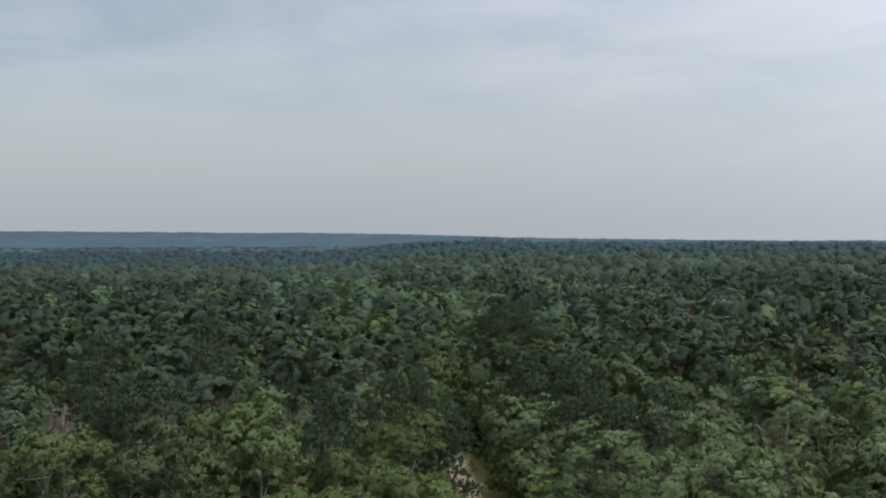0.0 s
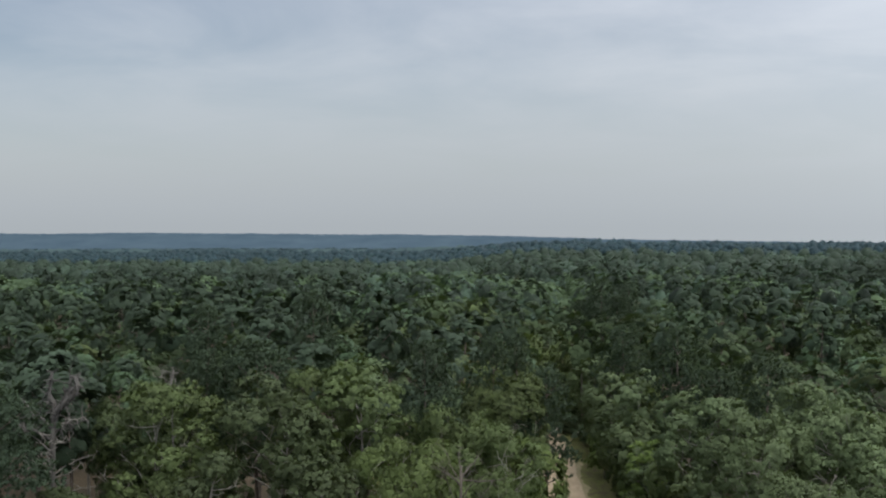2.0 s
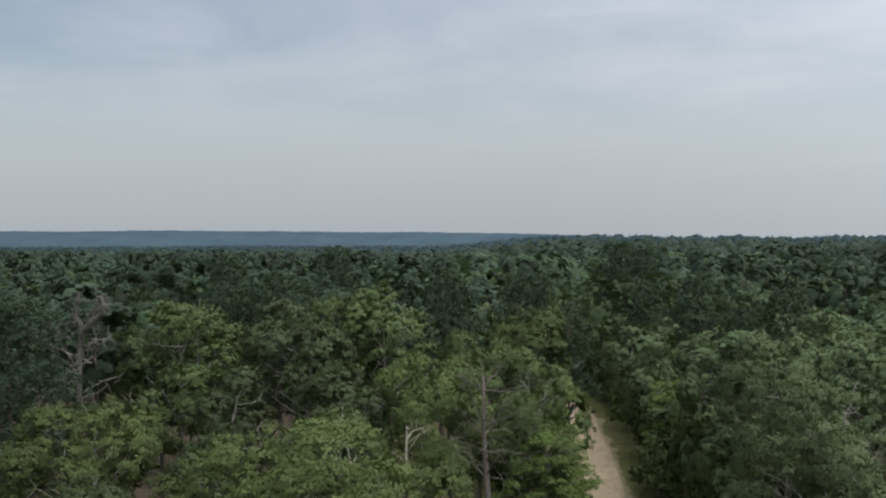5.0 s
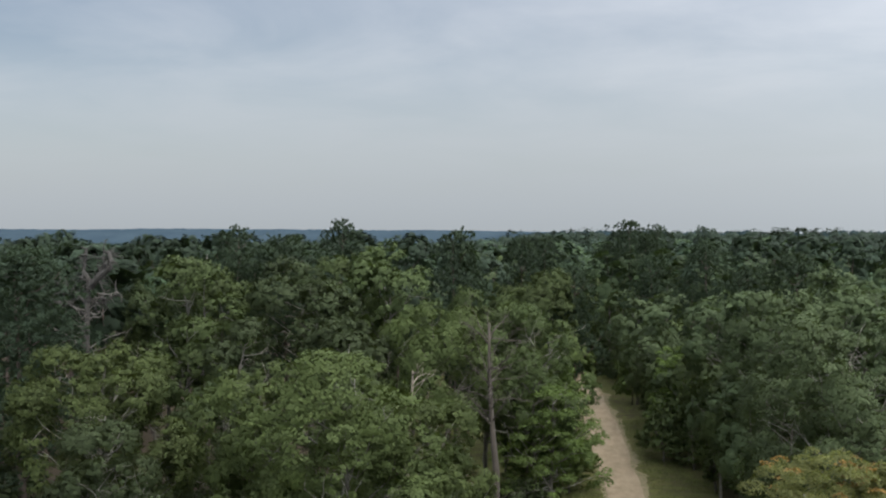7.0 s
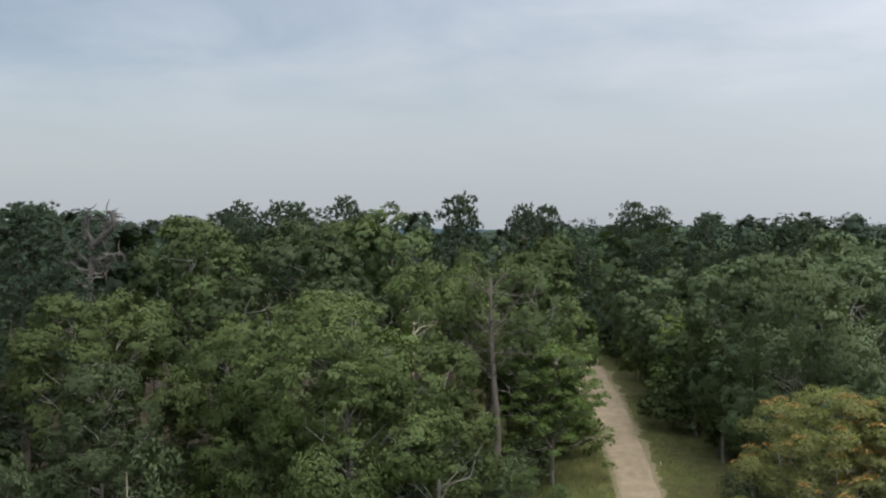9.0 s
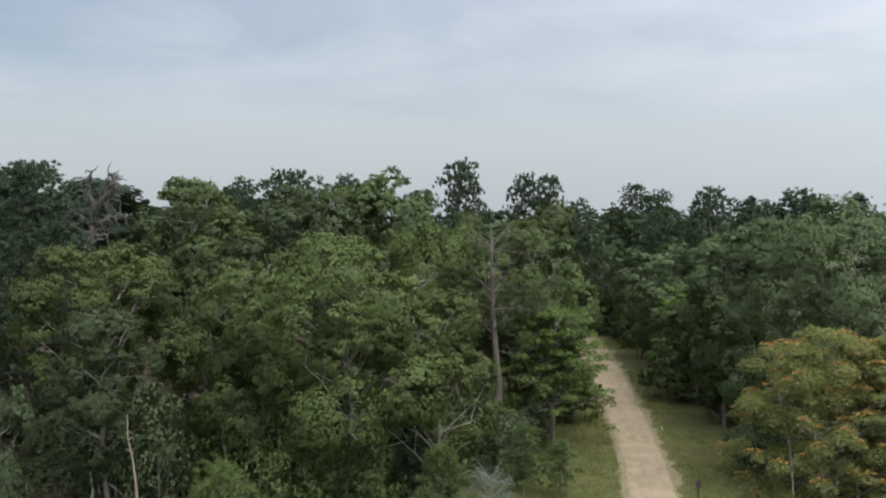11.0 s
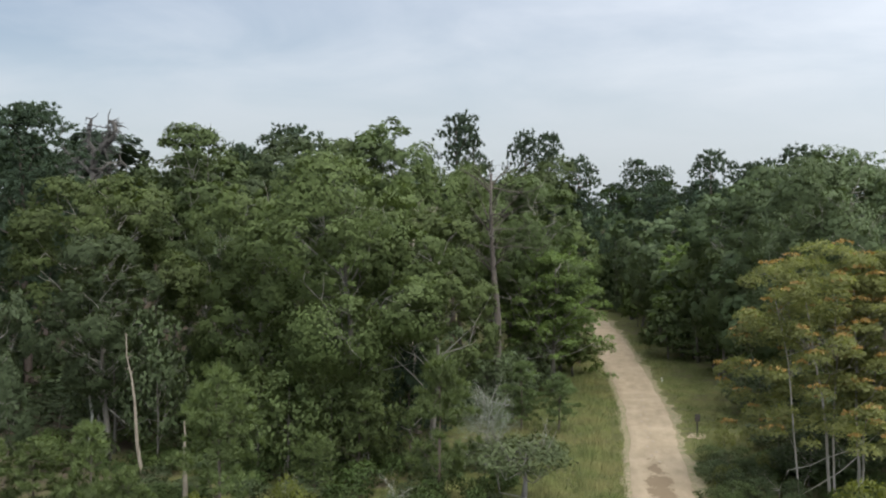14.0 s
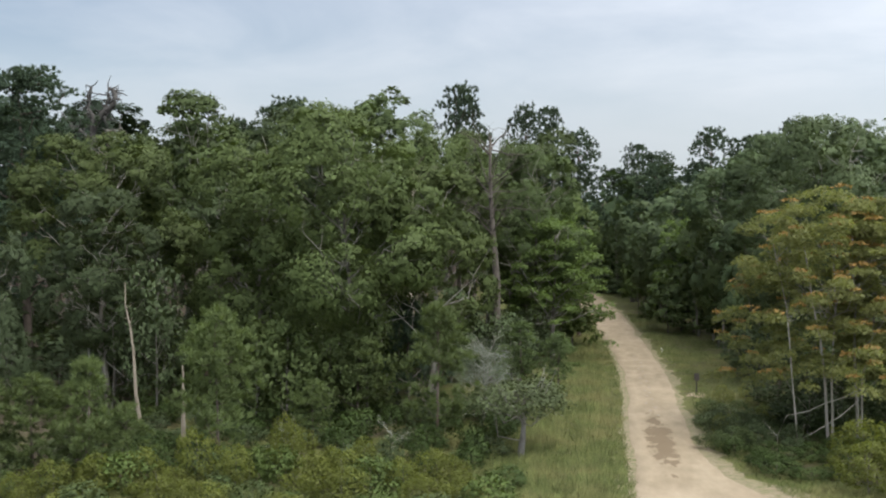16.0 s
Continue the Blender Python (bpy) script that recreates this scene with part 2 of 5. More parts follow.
def ground_material():
    m, tr, out, bsdf = material("forest_floor")
    fine, broad, mid = grain(tr, 6.0, 6.0, 0.7), grain(tr, 0.16, 3.0), grain(tr, 1.1, 4.0)
    litter = blend(tr, spread(tr, fine, 0.3, 0.7), (0.034, 0.027, 0.017), (0.088, 0.068, 0.044))
    grass = blend(tr, spread(tr, fine, 0.3, 0.7), (0.050, 0.062, 0.016), (0.125, 0.130, 0.040))
    colour = blend(tr, spread(tr, mid, 0.40, 0.62), litter, grass)
    coord, sep = tr.nodes.new("ShaderNodeTexCoord"), tr.nodes.new("ShaderNodeSeparateXYZ")
    tr.links.new(coord.outputs["Object"], sep.inputs[0])
    wander = tr.nodes.new("ShaderNodeMath")
    wander.operation = "ADD"
    tr.links.new(sep.outputs["X"], wander.inputs[0])
    tr.links.new(spread(tr, broad, 0.3, 0.7, -5.0, 5.0), wander.inputs[1])
    shy, off = spread(tr, wander.outputs[0], -22.0, -14.0), spread(tr, wander.outputs[0], 10.0, 15.0, 1.0, 0.0)
    clear = tr.nodes.new("ShaderNodeMath")
    clear.operation = "MULTIPLY"
    tr.links.new(shy, clear.inputs[0])
    tr.links.new(off, clear.inputs[1])
    colour = blend(tr, clear.outputs[0], litter, blend(tr, spread(tr, broad, 0.35, 0.65, 0.0, 0.8), colour, grass))
    tr.links.new(colour, bsdf.inputs["Base Color"])
    bsdf.inputs["Roughness"].default_value = 0.95
    bsdf.inputs["Specular IOR Level"].default_value = 0.15
    relief(tr, bsdf, fine, 0.6, 0.06)
    return m


def sand_material():
    m, tr, out, bsdf = material("road_sand")
    fine, broad, mid = grain(tr, 14.0, 6.0, 0.7), grain(tr, 0.35, 3.0), grain(tr, 1.6, 5.0, 0.6, (1, 0.35, 1))
    colour = blend(tr, spread(tr, mid, 0.3, 0.7), (0.190, 0.150, 0.099), (0.282, 0.229, 0.157))
    colour = blend(tr, spread(tr, fine, 0.35, 0.75, 0.0, 0.35), colour, (0.155, 0.12, 0.082))
    colour = blend(tr, spread(tr, broad, 0.45, 0.7, 0.0, 0.4), colour, (0.325, 0.270, 0.192))
    # a long damp stain down the middle of the track
    coord, place, size = tr.nodes.new("ShaderNodeTexCoord"), tr.nodes.new("ShaderNodeVectorMath"), tr.nodes.new("ShaderNodeVectorMath")
    place.operation, size.operation = "SUBTRACT", "LENGTH"
    place.inputs[1].default_value = (3.66, 42.5, 0)
    squash = tr.nodes.new("ShaderNodeVectorMath")
    squash.operation = "MULTIPLY"
    squash.inputs[1].default_value = (1.75, 0.16, 0)
    tr.links.new(coord.outputs["Object"], place.inputs[0])
    tr.links.new(place.outputs[0], squash.inputs[0])
    tr.links.new(squash.outputs[0], size.inputs[0])
    ragged = tr.nodes.new("ShaderNodeMath")
    ragged.operation = "ADD"
    tr.links.new(size.outputs["Value"], ragged.inputs[0])
    tr.links.new(spread(tr, grain(tr, 1.7, 5.0, 0.7, (1, 0.5, 1)), 0.25, 0.75, -0.75, 0.75), ragged.inputs[1])
    stain = spread(tr, ragged.outputs[0], 0.72, 0.86, 0.85, 0.0)
    colour = blend(tr, stain, colour, (0.130, 0.096, 0.060))
    tr.links.new(colour, bsdf.inputs["Base Color"])
    bsdf.inputs["Roughness"].default_value = 0.95
    bsdf.inputs["Specular IOR Level"].default_value = 0.15
    relief(tr, bsdf, mid, 0.5, 0.05)
    return m


def shoulder_material():
    m, tr, out, bsdf = material("road_shoulder")
    fine, broad = grain(tr, 10.0, 6.0, 0.7), grain(tr, 2.6, 7.0, 0.75)
    soil = blend(tr, spread(tr, fine, 0.3, 0.7), (0.15, 0.118, 0.078), (0.27, 0.22, 0.155))
    green = blend(tr, spread(tr, fine, 0.3, 0.7), (0.060, 0.075, 0.025), (0.14, 0.14, 0.055))
    tr.links.new(blend(tr, spread(tr, broad, 0.40, 0.66), soil, green), bsdf.inputs["Base Color"])
    bsdf.inputs["Roughness"].default_value = 0.95
    bsdf.inputs["Specular IOR Level"].default_value = 0.15
    relief(tr, bsdf, fine, 0.6, 0.05)
    return m


def damp_material():
    m, tr, out, bsdf = material("damp_sand")
    fine = grain(tr, 9.0, 5.0, 0.65)
    tr.links.new(blend(tr, spread(tr, fine, 0.3, 0.7), (0.15, 0.115, 0.075), (0.23, 0.18, 0.125)), bsdf.inputs["Base Color"])
    bsdf.inputs["Roughness"].default_value = 0.75
    relief(tr, bsdf, fine, 0.5, 0.03)
    return m


def grass_material():
    m, tr, out, bsdf = material("grass_blade")
    geo = tr.nodes.new("ShaderNodeNewGeometry")
    colour = blend(tr, geo.outputs["Random Per Island"], (0.047, 0.062, 0.018), (0.108, 0.121, 0.041))
    dry = spread(tr, grain(tr, 0.30, 3.0), 0.47, 0.72, 0.0, 0.62)
    bsdf.inputs["Specular IOR Level"].default_value = 0.08
    tuft = spread(tr, grain(tr, 1.3, 4.0, 0.65), 0.32, 0.68, 0.62, 1.35)
    tone = tr.nodes.new("ShaderNodeVectorMath")
    tone.operation = "SCALE"
    tr.links.new(blend(tr, dry, colour, (0.165, 0.135, 0.062)), tone.inputs[0])
    tr.links.new(tuft, tone.inputs["Scale"])
    tr.links.new(tone.outputs[0], bsdf.inputs["Base Color"])
    bsdf.inputs["Roughness"].default_value = 0.6
    return m


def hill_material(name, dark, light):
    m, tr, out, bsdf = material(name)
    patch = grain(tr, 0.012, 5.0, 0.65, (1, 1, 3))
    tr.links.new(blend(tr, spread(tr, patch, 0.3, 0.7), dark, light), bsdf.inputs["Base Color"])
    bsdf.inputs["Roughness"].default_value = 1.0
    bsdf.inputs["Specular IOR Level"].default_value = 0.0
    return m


# The rise and the hill carry the distance haze in their bluish base colours.
RISE = hill_material("hazed_wooded_rise", (0.036, 0.056, 0.058), (0.056, 0.080, 0.078))
GROUND, SAND, DAMP, GRASS, HILL = ground_material(), sand_material(), damp_material(), grass_material(), hill_material("hazed_wooded_hill", (0.036, 0.056, 0.074), (0.052, 0.076, 0.094))


# ---- mesh helpers ----
def mesh(name, verts, faces, mat, smooth=False, soft=None):
    """A mesh from numpy rows of vertices and of faces that all have the same number of corners."""
    verts, faces = np.asarray(verts, dtype=np.float32), np.asarray(faces, dtype=np.int32)
    me = bpy.data.meshes.new(name)
    n, k = faces.shape
    me.vertices.add(len(verts))
    me.vertices.foreach_set("co", verts.ravel())
    me.loops.add(n * k)
    me.loops.foreach_set("vertex_index", faces.ravel())
    me.polygons.add(n)
    me.polygons.foreach_set("loop_start", np.arange(0, n * k, k, dtype=np.int32))
    if smooth:
        me.polygons.foreach_set("use_smooth", np.ones(n, dtype=bool))
    me.update(calc_edges=True)
    me.validate()
    me.materials.append(mat)
    if soft is not None:
        me.polygons.foreach_set("use_smooth", np.ones(n, dtype=bool))
        me.normals_split_custom_set_from_vertices(soft)
    return me


def part(name, me, parent, label=""):
    ob = new(name, me)
    ob.parent = parent
    return tagged(ob, label)


def unit(v):
    return v / np.maximum(np.linalg.norm(v, axis=1, keepdims=True), 1e-6)


def tube(points, radii, sides=7):
    """A tapered, closed limb along a bent line."""
    p, r = np.asarray(points, float), np.asarray(radii, float)
    way = unit(np.gradient(p, axis=0))
    side = unit(np.cross(way, np.where(np.abs(way[:, 2:3]) > 0.9, (1.0, 0.0, 0.0), (0.0, 0.0, 1.0))))
    other = np.cross(way, side)
    ang = np.linspace(0, 2 * np.pi, sides, endpoint=False)
    rings = p[:, None] + r[:, None, None] * (np.cos(ang)[None, :, None] * side[:, None] + np.sin(ang)[None, :, None] * other[:, None])
    n = len(p)
    v = np.concatenate([rings.reshape(-1, 3), p[-1:] + way[-1:] * r[-1]])
    f = []
    for i in range(n - 1):
        for j in range(sides):
            k = (j + 1) % sides
            f.append((i * sides + j, i * sides + k, (i + 1) * sides + k, (i + 1) * sides + j))
    tip = n * sides
    for j in range(0, sides):
        k = (j + 1) % sides
        f.append(((n - 1) * sides + j, (n - 1) * sides + k, tip, tip))
    return v, np.array(f)


def joined(pieces):
    vs, fs, k = [], [], 0
    for v, f in pieces:
        vs.append(v)
        fs.append(np.asarray(f) + k)
        k += len(v)
    return np.concatenate(vs), np.concatenate(fs)


def wood(name, pieces, mat):
    """Limbs as one mesh; the caps are triangles, so it goes the plain way."""
    v, f = joined(pieces)
    me = bpy.data.meshes.new(name)
    me.from_pydata(v.tolist(), [], [tuple(dict.fromkeys(q)) for q in f.tolist()])
    me.polygons.foreach_set("use_smooth", np.ones(len(me.polygons), dtype=bool))
    me.materials.append(mat)
    return me


def sprays(rng, p, normal, length, width):
    """Small folded leaf sprays, three corners each, at the points p, facing along normal."""
    n = len(p)
    normal = unit(normal)
    t = unit(np.cross(normal, rng.normal(size=(n, 3))))
    b = np.cross(normal, t)
    ln = (length * rng.uniform(0.65, 1.3, n))[:, None]
    wd = (width * rng.uniform(0.65, 1.3, n))[:, None]
    v = np.stack([p - t * ln / 2 + b * wd / 2, p - t * ln / 2 - b * wd / 2, p + t * ln / 2 - normal * ln * 0.15], 1)
    return v.reshape(-1, 3), np.arange(3 * n).reshape(n, 3)


def spikes(rng, p, way, length, width, face):
    """Needle bundles: long thin sprays that start at p, point along way and turn their faces to face."""
    n = len(p)
    way = unit(way)
    b = unit(np.cross(way, rng.normal(size=(n, 3)) * 0.6 + face))
    b = np.where(((np.cross(b, way) * face).sum(1) < 0)[:, None], -b, b)
    ln = (length * rng.uniform(0.7, 1.25, n))[:, None]
    v = np.stack([p - b * width, p + b * width, p + way * ln], 1)
    return v.reshape(-1, 3), np.arange(3 * n).reshape(n, 3), unit(np.cross(b, way) * 0.75 + face * 0.5)


def fitted(p, high, reach):
    """The crown's points, drawn to its full height and reach."""
    low = p[:, 2].min()
    wide = reach / np.quantile(np.hypot(p[:, 0], p[:, 1]), 0.96)
    tall = (high - low) / (np.quantile(p[:, 2], 0.996) - low)
    return np.stack([p[:, 0] * wide, p[:, 1] * wide, low + (p[:, 2] - low) * tall], 1)


def core_crown(rng, high, reach, base, rings, sides, peak=1.0):
    """The closed mass of a crown far off: a lumpy dome."""
    up = np.sin(np.linspace(-0.25, np.pi / 2, rings))
    turn = np.linspace(0, 2 * np.pi, sides, endpoint=False) + rng.uniform(0, 1)
    a = np.arcsin(np.clip(up, -1, 1))
    d = np.stack([np.cos(a)[:, None] * np.cos(turn), np.cos(a)[:, None] * np.sin(turn), np.repeat(up[:, None], sides, 1)], -1).reshape(-1, 3)
    lump = rng.uniform(0.70, 1.0, len(d))
    lump[-sides:] = 0.95
    p = d * lump[:, None] * np.array([reach, reach, high - base]) + np.array([0, 0, base])
    p[:, :2] *= 1 - (1 - peak) * np.clip((p[:, 2:3] - base) / (high - base), 0, 1)
    f = []
    for i in range(rings - 1):
        for j in range(sides):
            q, r = i * sides + j, i * sides + (j + 1) % sides
            f.append((q, r, r + sides))
            if i < rings - 2:
                f.append((q, r + sides, q + sides))
    soft = unit(d + np.array([0, 0, 0.15]) + (lump[:, None] - 0.9) * rng.normal(size=d.shape) * 1.5)
    return p, np.array(f), soft


def dome_crown(rng, high, reach, base, count, length, peak=1.0):
    """A crown seen from far away: an uneven dome of leaf masses."""
    d = unit(rng.normal(size=(count, 3)))
    d[:, 2] = np.abs(d[:, 2]) * 1.15 - 0.15
    lump = 0.86 + 0.16 * np.sin(d[:, 0] * 5 + rng.uniform(0, 6)) * np.sin(d[:, 1] * 5 + rng.uniform(0, 6)) + rng.uniform(-0.1, 0.1, count)
    p = d * lump[:, None] * np.array([reach, reach, high - base]) + np.array([0, 0, base])
    p[:, :2] *= 1 - (1 - peak) * np.clip((p[:, 2:3] - base) / (high - base), 0, 1)
    soft = unit(d + np.array([0, 0, 0.15]) + rng.normal(size=d.shape) * 0.18)
    v, f = sprays(rng, p, d + np.array([0, 0, 0.4]) + rng.normal(size=d.shape) * 0.25, length, length * 0.85)
    return v, f, np.repeat(soft, 3, axis=0)


def oak_crown(rng, high, reach, base, puffs, per, length, flat=0.72, low=-0.8, swollen=2.6, dome=0.25):
    """An uneven crown of billows of many sizes, each a loose heap of leaf sprays."""
    mid, half = (base + high) / 2, (high - base) / 2
    u = low + (1 - low) * (rng.permutation(puffs) + rng.uniform(0.2, 0.8, puffs)) / puffs
    turn = rng.uniform(0, 2 * np.pi) + np.arange(puffs) * 2.39996
    ring = np.sqrt(1 - np.minimum(u * u, 0.999))
    way = np.stack([ring * np.cos(turn), ring * np.sin(turn), u], 1)
    out = np.where(rng.uniform(size=puffs) < 0.2, rng.uniform(0.25, 0.6, puffs), rng.uniform(0.70, 1.06, puffs))
    out = np.where(u > 0.7, rng.uniform(0.84, 1.02, puffs), out)
    swell = 1 + 0.15 * np.sin(2 * turn + rng.uniform(0, 6)) + 0.12 * np.sin(3 * turn + 2.5 * u + rng.uniform(0, 6))
    size = reach * rng.uniform(0.45, 1.0, puffs) * (swollen / puffs ** 0.5)
    centre = way * out[:, None] * np.array([reach * 0.76, reach * 0.76, half - reach * 0.18]) * np.stack([swell, swell, np.ones(puffs)], 1) + np.array([0, 0, mid])
    who = rng.choice(puffs, puffs * per, p=size ** 2 / (size ** 2).sum())
    d = unit(rng.normal(size=(len(who), 3)))
    face = unit(way + np.array([0, 0, 0.45]))[who]
    dot = (d * face).sum(1)
    d = np.where((dot < -0.3)[:, None], d - 2 * dot[:, None] * face, d)
    p = centre[who] + d * (size[who] * (0.45 + 0.75 * rng.uniform(0, 1, len(who)) ** 0.55))[:, None] * np.array([1, 1, flat])
    p = fitted(p, high, reach)
    normal = d * 0.7 + np.array([0, 0, 0.45]) + rng.normal(size=d.shape) * 0.48
    v, f = sprays(rng, p, normal, length, length * 0.64)
    soft = unit(d * (1 - dome) + way[who] * dome + np.array([0, 0, 0.26]) + rng.normal(size=d.shape) * (0.24 if dome < 0.5 else 0.14))
    return (v, f, np.repeat(soft, 3, axis=0)), centre


def lobed_crown(rng, high, reach, base, lobes, billows, twigs, leaves, length, low=-0.75, flat=0.85, dome=0.0):
    """A broad crown: lobes on a dome, billows on each lobe, twig ends all over each billow, a bunch of leaves at each twig end."""
    mid, half = (base + high) / 2, (high - base) / 2
    u = low + (1 - low) * ((np.arange(lobes) + rng.uniform(0.2, 0.8, lobes)) / lobes) ** 0.85
    turn = rng.uniform(0, 2 * np.pi) + np.arange(lobes) * 2.39996 + rng.uniform(-0.3, 0.3, lobes)
    ring = np.sqrt(1 - np.minimum(u * u, 0.999)) * (0.82 + 0.18 * np.clip(u + 0.9, 0, 1))
    way = np.stack([ring * np.cos(turn), ring * np.sin(turn), u], 1)
    size = reach * rng.uniform(0.22, 0.40, lobes) * (22 / lobes) ** 0.4
    out = np.where(u > 0.15, rng.uniform(0.84, 0.96, lobes), rng.uniform(0.66, 0.92, lobes))
    out = np.where(rng.uniform(size=lobes) < 0.22, rng.uniform(0.15, 0.5, lobes), out)
    swell = 1 + 0.16 * np.sin(2 * turn + rng.uniform(0, 6)) + 0.10 * np.sin(3 * turn + 2.5 * u + rng.uniform(0, 6))
    centre = way * out[:, None] * np.array([reach - size.mean() * 0.7, reach - size.mean() * 0.7, half - size.mean() * 0.5]) * np.stack([swell, swell, np.ones(lobes)], 1) + np.array([0, 0, mid])

    def scatter(middle, extent, face, count, inner, outer):
        who = rng.choice(len(middle), len(middle) * count, p=extent ** 2 / (extent ** 2).sum())
        d = unit(rng.normal(size=(len(who), 3)))
        dot = (d * face[who]).sum(1)
        d = np.where((dot < -0.2)[:, None], d - 2 * dot[:, None] * face[who], d)
        return who, d, middle[who] + d * (extent[who] * rng.uniform(inner, outer, len(who)))[:, None] * np.array([1, 1, flat])

    lobe, d1, knob = scatter(centre, size, unit(way + np.array([0, 0, 0.35])), billows, 0.62, 0.80)
    small = size[lobe] * rng.uniform(0.34, 0.52, len(lobe))
    knob_of, d2, tip = scatter(knob, small, unit(d1 + np.array([0, 0, 0.3])), twigs, 0.76, 1.12)
    bunch = np.repeat(np.arange(len(tip)), leaves)
    near = unit(rng.normal(size=(len(bunch), 3)) + d2[bunch] * 0.4)
    p = tip[bunch] + near * (small[knob_of][bunch] * 0.45 * rng.uniform(0.2, 1.0, len(bunch)) ** 0.6)[:, None] * np.array([1, 1, 0.6])
    p = fitted(p, high, reach)
    d1, d2 = d1[knob_of][bunch], d2[bunch]
    high_up = way[lobe][knob_of][bunch]
    lean = (d2 * 0.7 + near * 0.3 + rng.normal(size=p.shape) * 0.3) * (1 - dome) + (d1 * 0.7 + high_up) * dome + np.array([0, 0, 0.35])
    v, f = sprays(rng, p, lean, length, length * (0.62 + 0.3 * dome))
    soft = unit((d2 * 0.42 + d1 * 0.42 + high_up * 0.15 + near * 0.18) * (1 - dome) + high_up * dome + np.array([0, 0, 0.06]) + rng.normal(size=p.shape) * 0.17 * (1 - dome))
    return (v, f, np.repeat(soft, 3, axis=0)), centre


def layer_crown(rng, high, reach, base, layers, per, length, droop=0.05, thin=(0.17, 0.34)):
    """A light crown of flat, drooping leaf tiers with air between them."""
    k = rng.permutation(layers) / layers
    turn = np.arange(layers) * 2.39996 + rng.uniform(0, 0.6, layers)
    far = reach * np.sqrt(np.clip(1 - (k * 1.25 - 0.45) ** 2, 0.05, 1)) * rng.uniform(0.22, 0.98, layers) * (1 + 0.22 * np.sin(2 * turn + rng.uniform(0, 6)) + 0.15 * np.sin(3 * turn + 4 * k))
    centre = np.stack([far * np.cos(turn), far * np.sin(turn), base + (high - base) * k - droop * far * far / reach + rng.normal(size=layers) * 0.03 * (high - base)], 1)
    size = reach * rng.uniform(*thin, layers)
    who = rng.choice(layers, layers * per, p=size ** 2 / (size ** 2).sum())
    r, a = np.sqrt(rng.uniform(0, 1, len(who))), rng.uniform(0, 2 * np.pi, len(who))
    d = np.stack([r * np.cos(a), r * np.sin(a), 0.34 * (1 - r * r) - 0.14 * r + rng.normal(size=len(who)) * 0.14], 1)
    p = fitted(centre[who] + d * size[who][:, None], high, reach)
    normal = np.array([0, 0, 1.0]) + 0.7 * d + rng.normal(size=d.shape) * 0.42
    v, f = sprays(rng, p, normal, length, length * 0.5)
    soft = unit(np.array([0, 0, 0.75]) + d * 0.75 + centre[who] * np.array([0.4, 0.4, 0]) / reach + rng.normal(size=d.shape) * 0.32)
    return (v, f, np.repeat(soft, 3, axis=0)), centre


def pine_crown(rng, high, reach, base, boughs, tufts, needles, length, cone=False, fine=0.17, clump=0.34, dome=0.0):
    """Irregular tiers of boughs, each carrying upturned tufts of needles."""
    h = base + (high - base) * np.sort(rng.uniform(0.0, 1.0, boughs)) ** 0.85
    k = (h - base) / (high - base)
    prof = np.sqrt(np.clip(1 - (np.clip(k - 0.35, 0, 1) / 0.68) ** 2, 0.02, 1)) * (0.70 + 0.30 * np.clip(k / 0.35, 0, 1))
    if cone:
        prof = np.clip(1.06 - k, 0.07, 1) ** 0.7 * (0.62 + 0.38 * np.clip(k / 0.25, 0, 1))
    out = reach * prof * rng.uniform(0.22, 1.0, boughs)
    turn = np.arange(boughs) * 2.39996 + rng.uniform(0, 0.8, boughs)
    centre = np.stack([out * np.cos(turn), out * np.sin(turn), h - 0.35], 1)
    who = np.repeat(np.arange(boughs), tufts)
    d = unit(rng.normal(size=(len(who), 3)))
    d[:, 2] = np.abs(d[:, 2]) * 0.8 - 0.12
    size = (reach * clump * rng.uniform(0.7, 1.25, boughs))[who]
    c = fitted(centre[who] + d * size[:, None] * rng.uniform(0.5, 1.0, len(who))[:, None], high - length * 0.5, reach)
    axis = unit(d + np.array([0, 0, 0.55]))
    who2 = np.repeat(np.arange(len(who)), needles)
    way = axis[who2] + rng.normal(size=(len(who2), 3)) * 0.6
    soft = unit(d[who2] * 0.7 + np.array([0, 0, 0.35]) + centre[who][who2] * np.array([0.2, 0.2, 0]) / reach + rng.normal(size=way.shape) * 0.2)
    v, f, soft = spikes(rng, c[who2] - axis[who2] * length * 0.2, way, length, length * fine, soft)
    swell = unit((c - np.array([0, 0, base * 0.55 + high * 0.45])) / np.array([reach, reach, (high - base) * 0.5]))
    soft = unit(soft * (1 - dome) + (swell * 0.6 + d * 0.4)[who2] * dome)
    return (v, f, np.repeat(soft, 3, axis=0)), centre


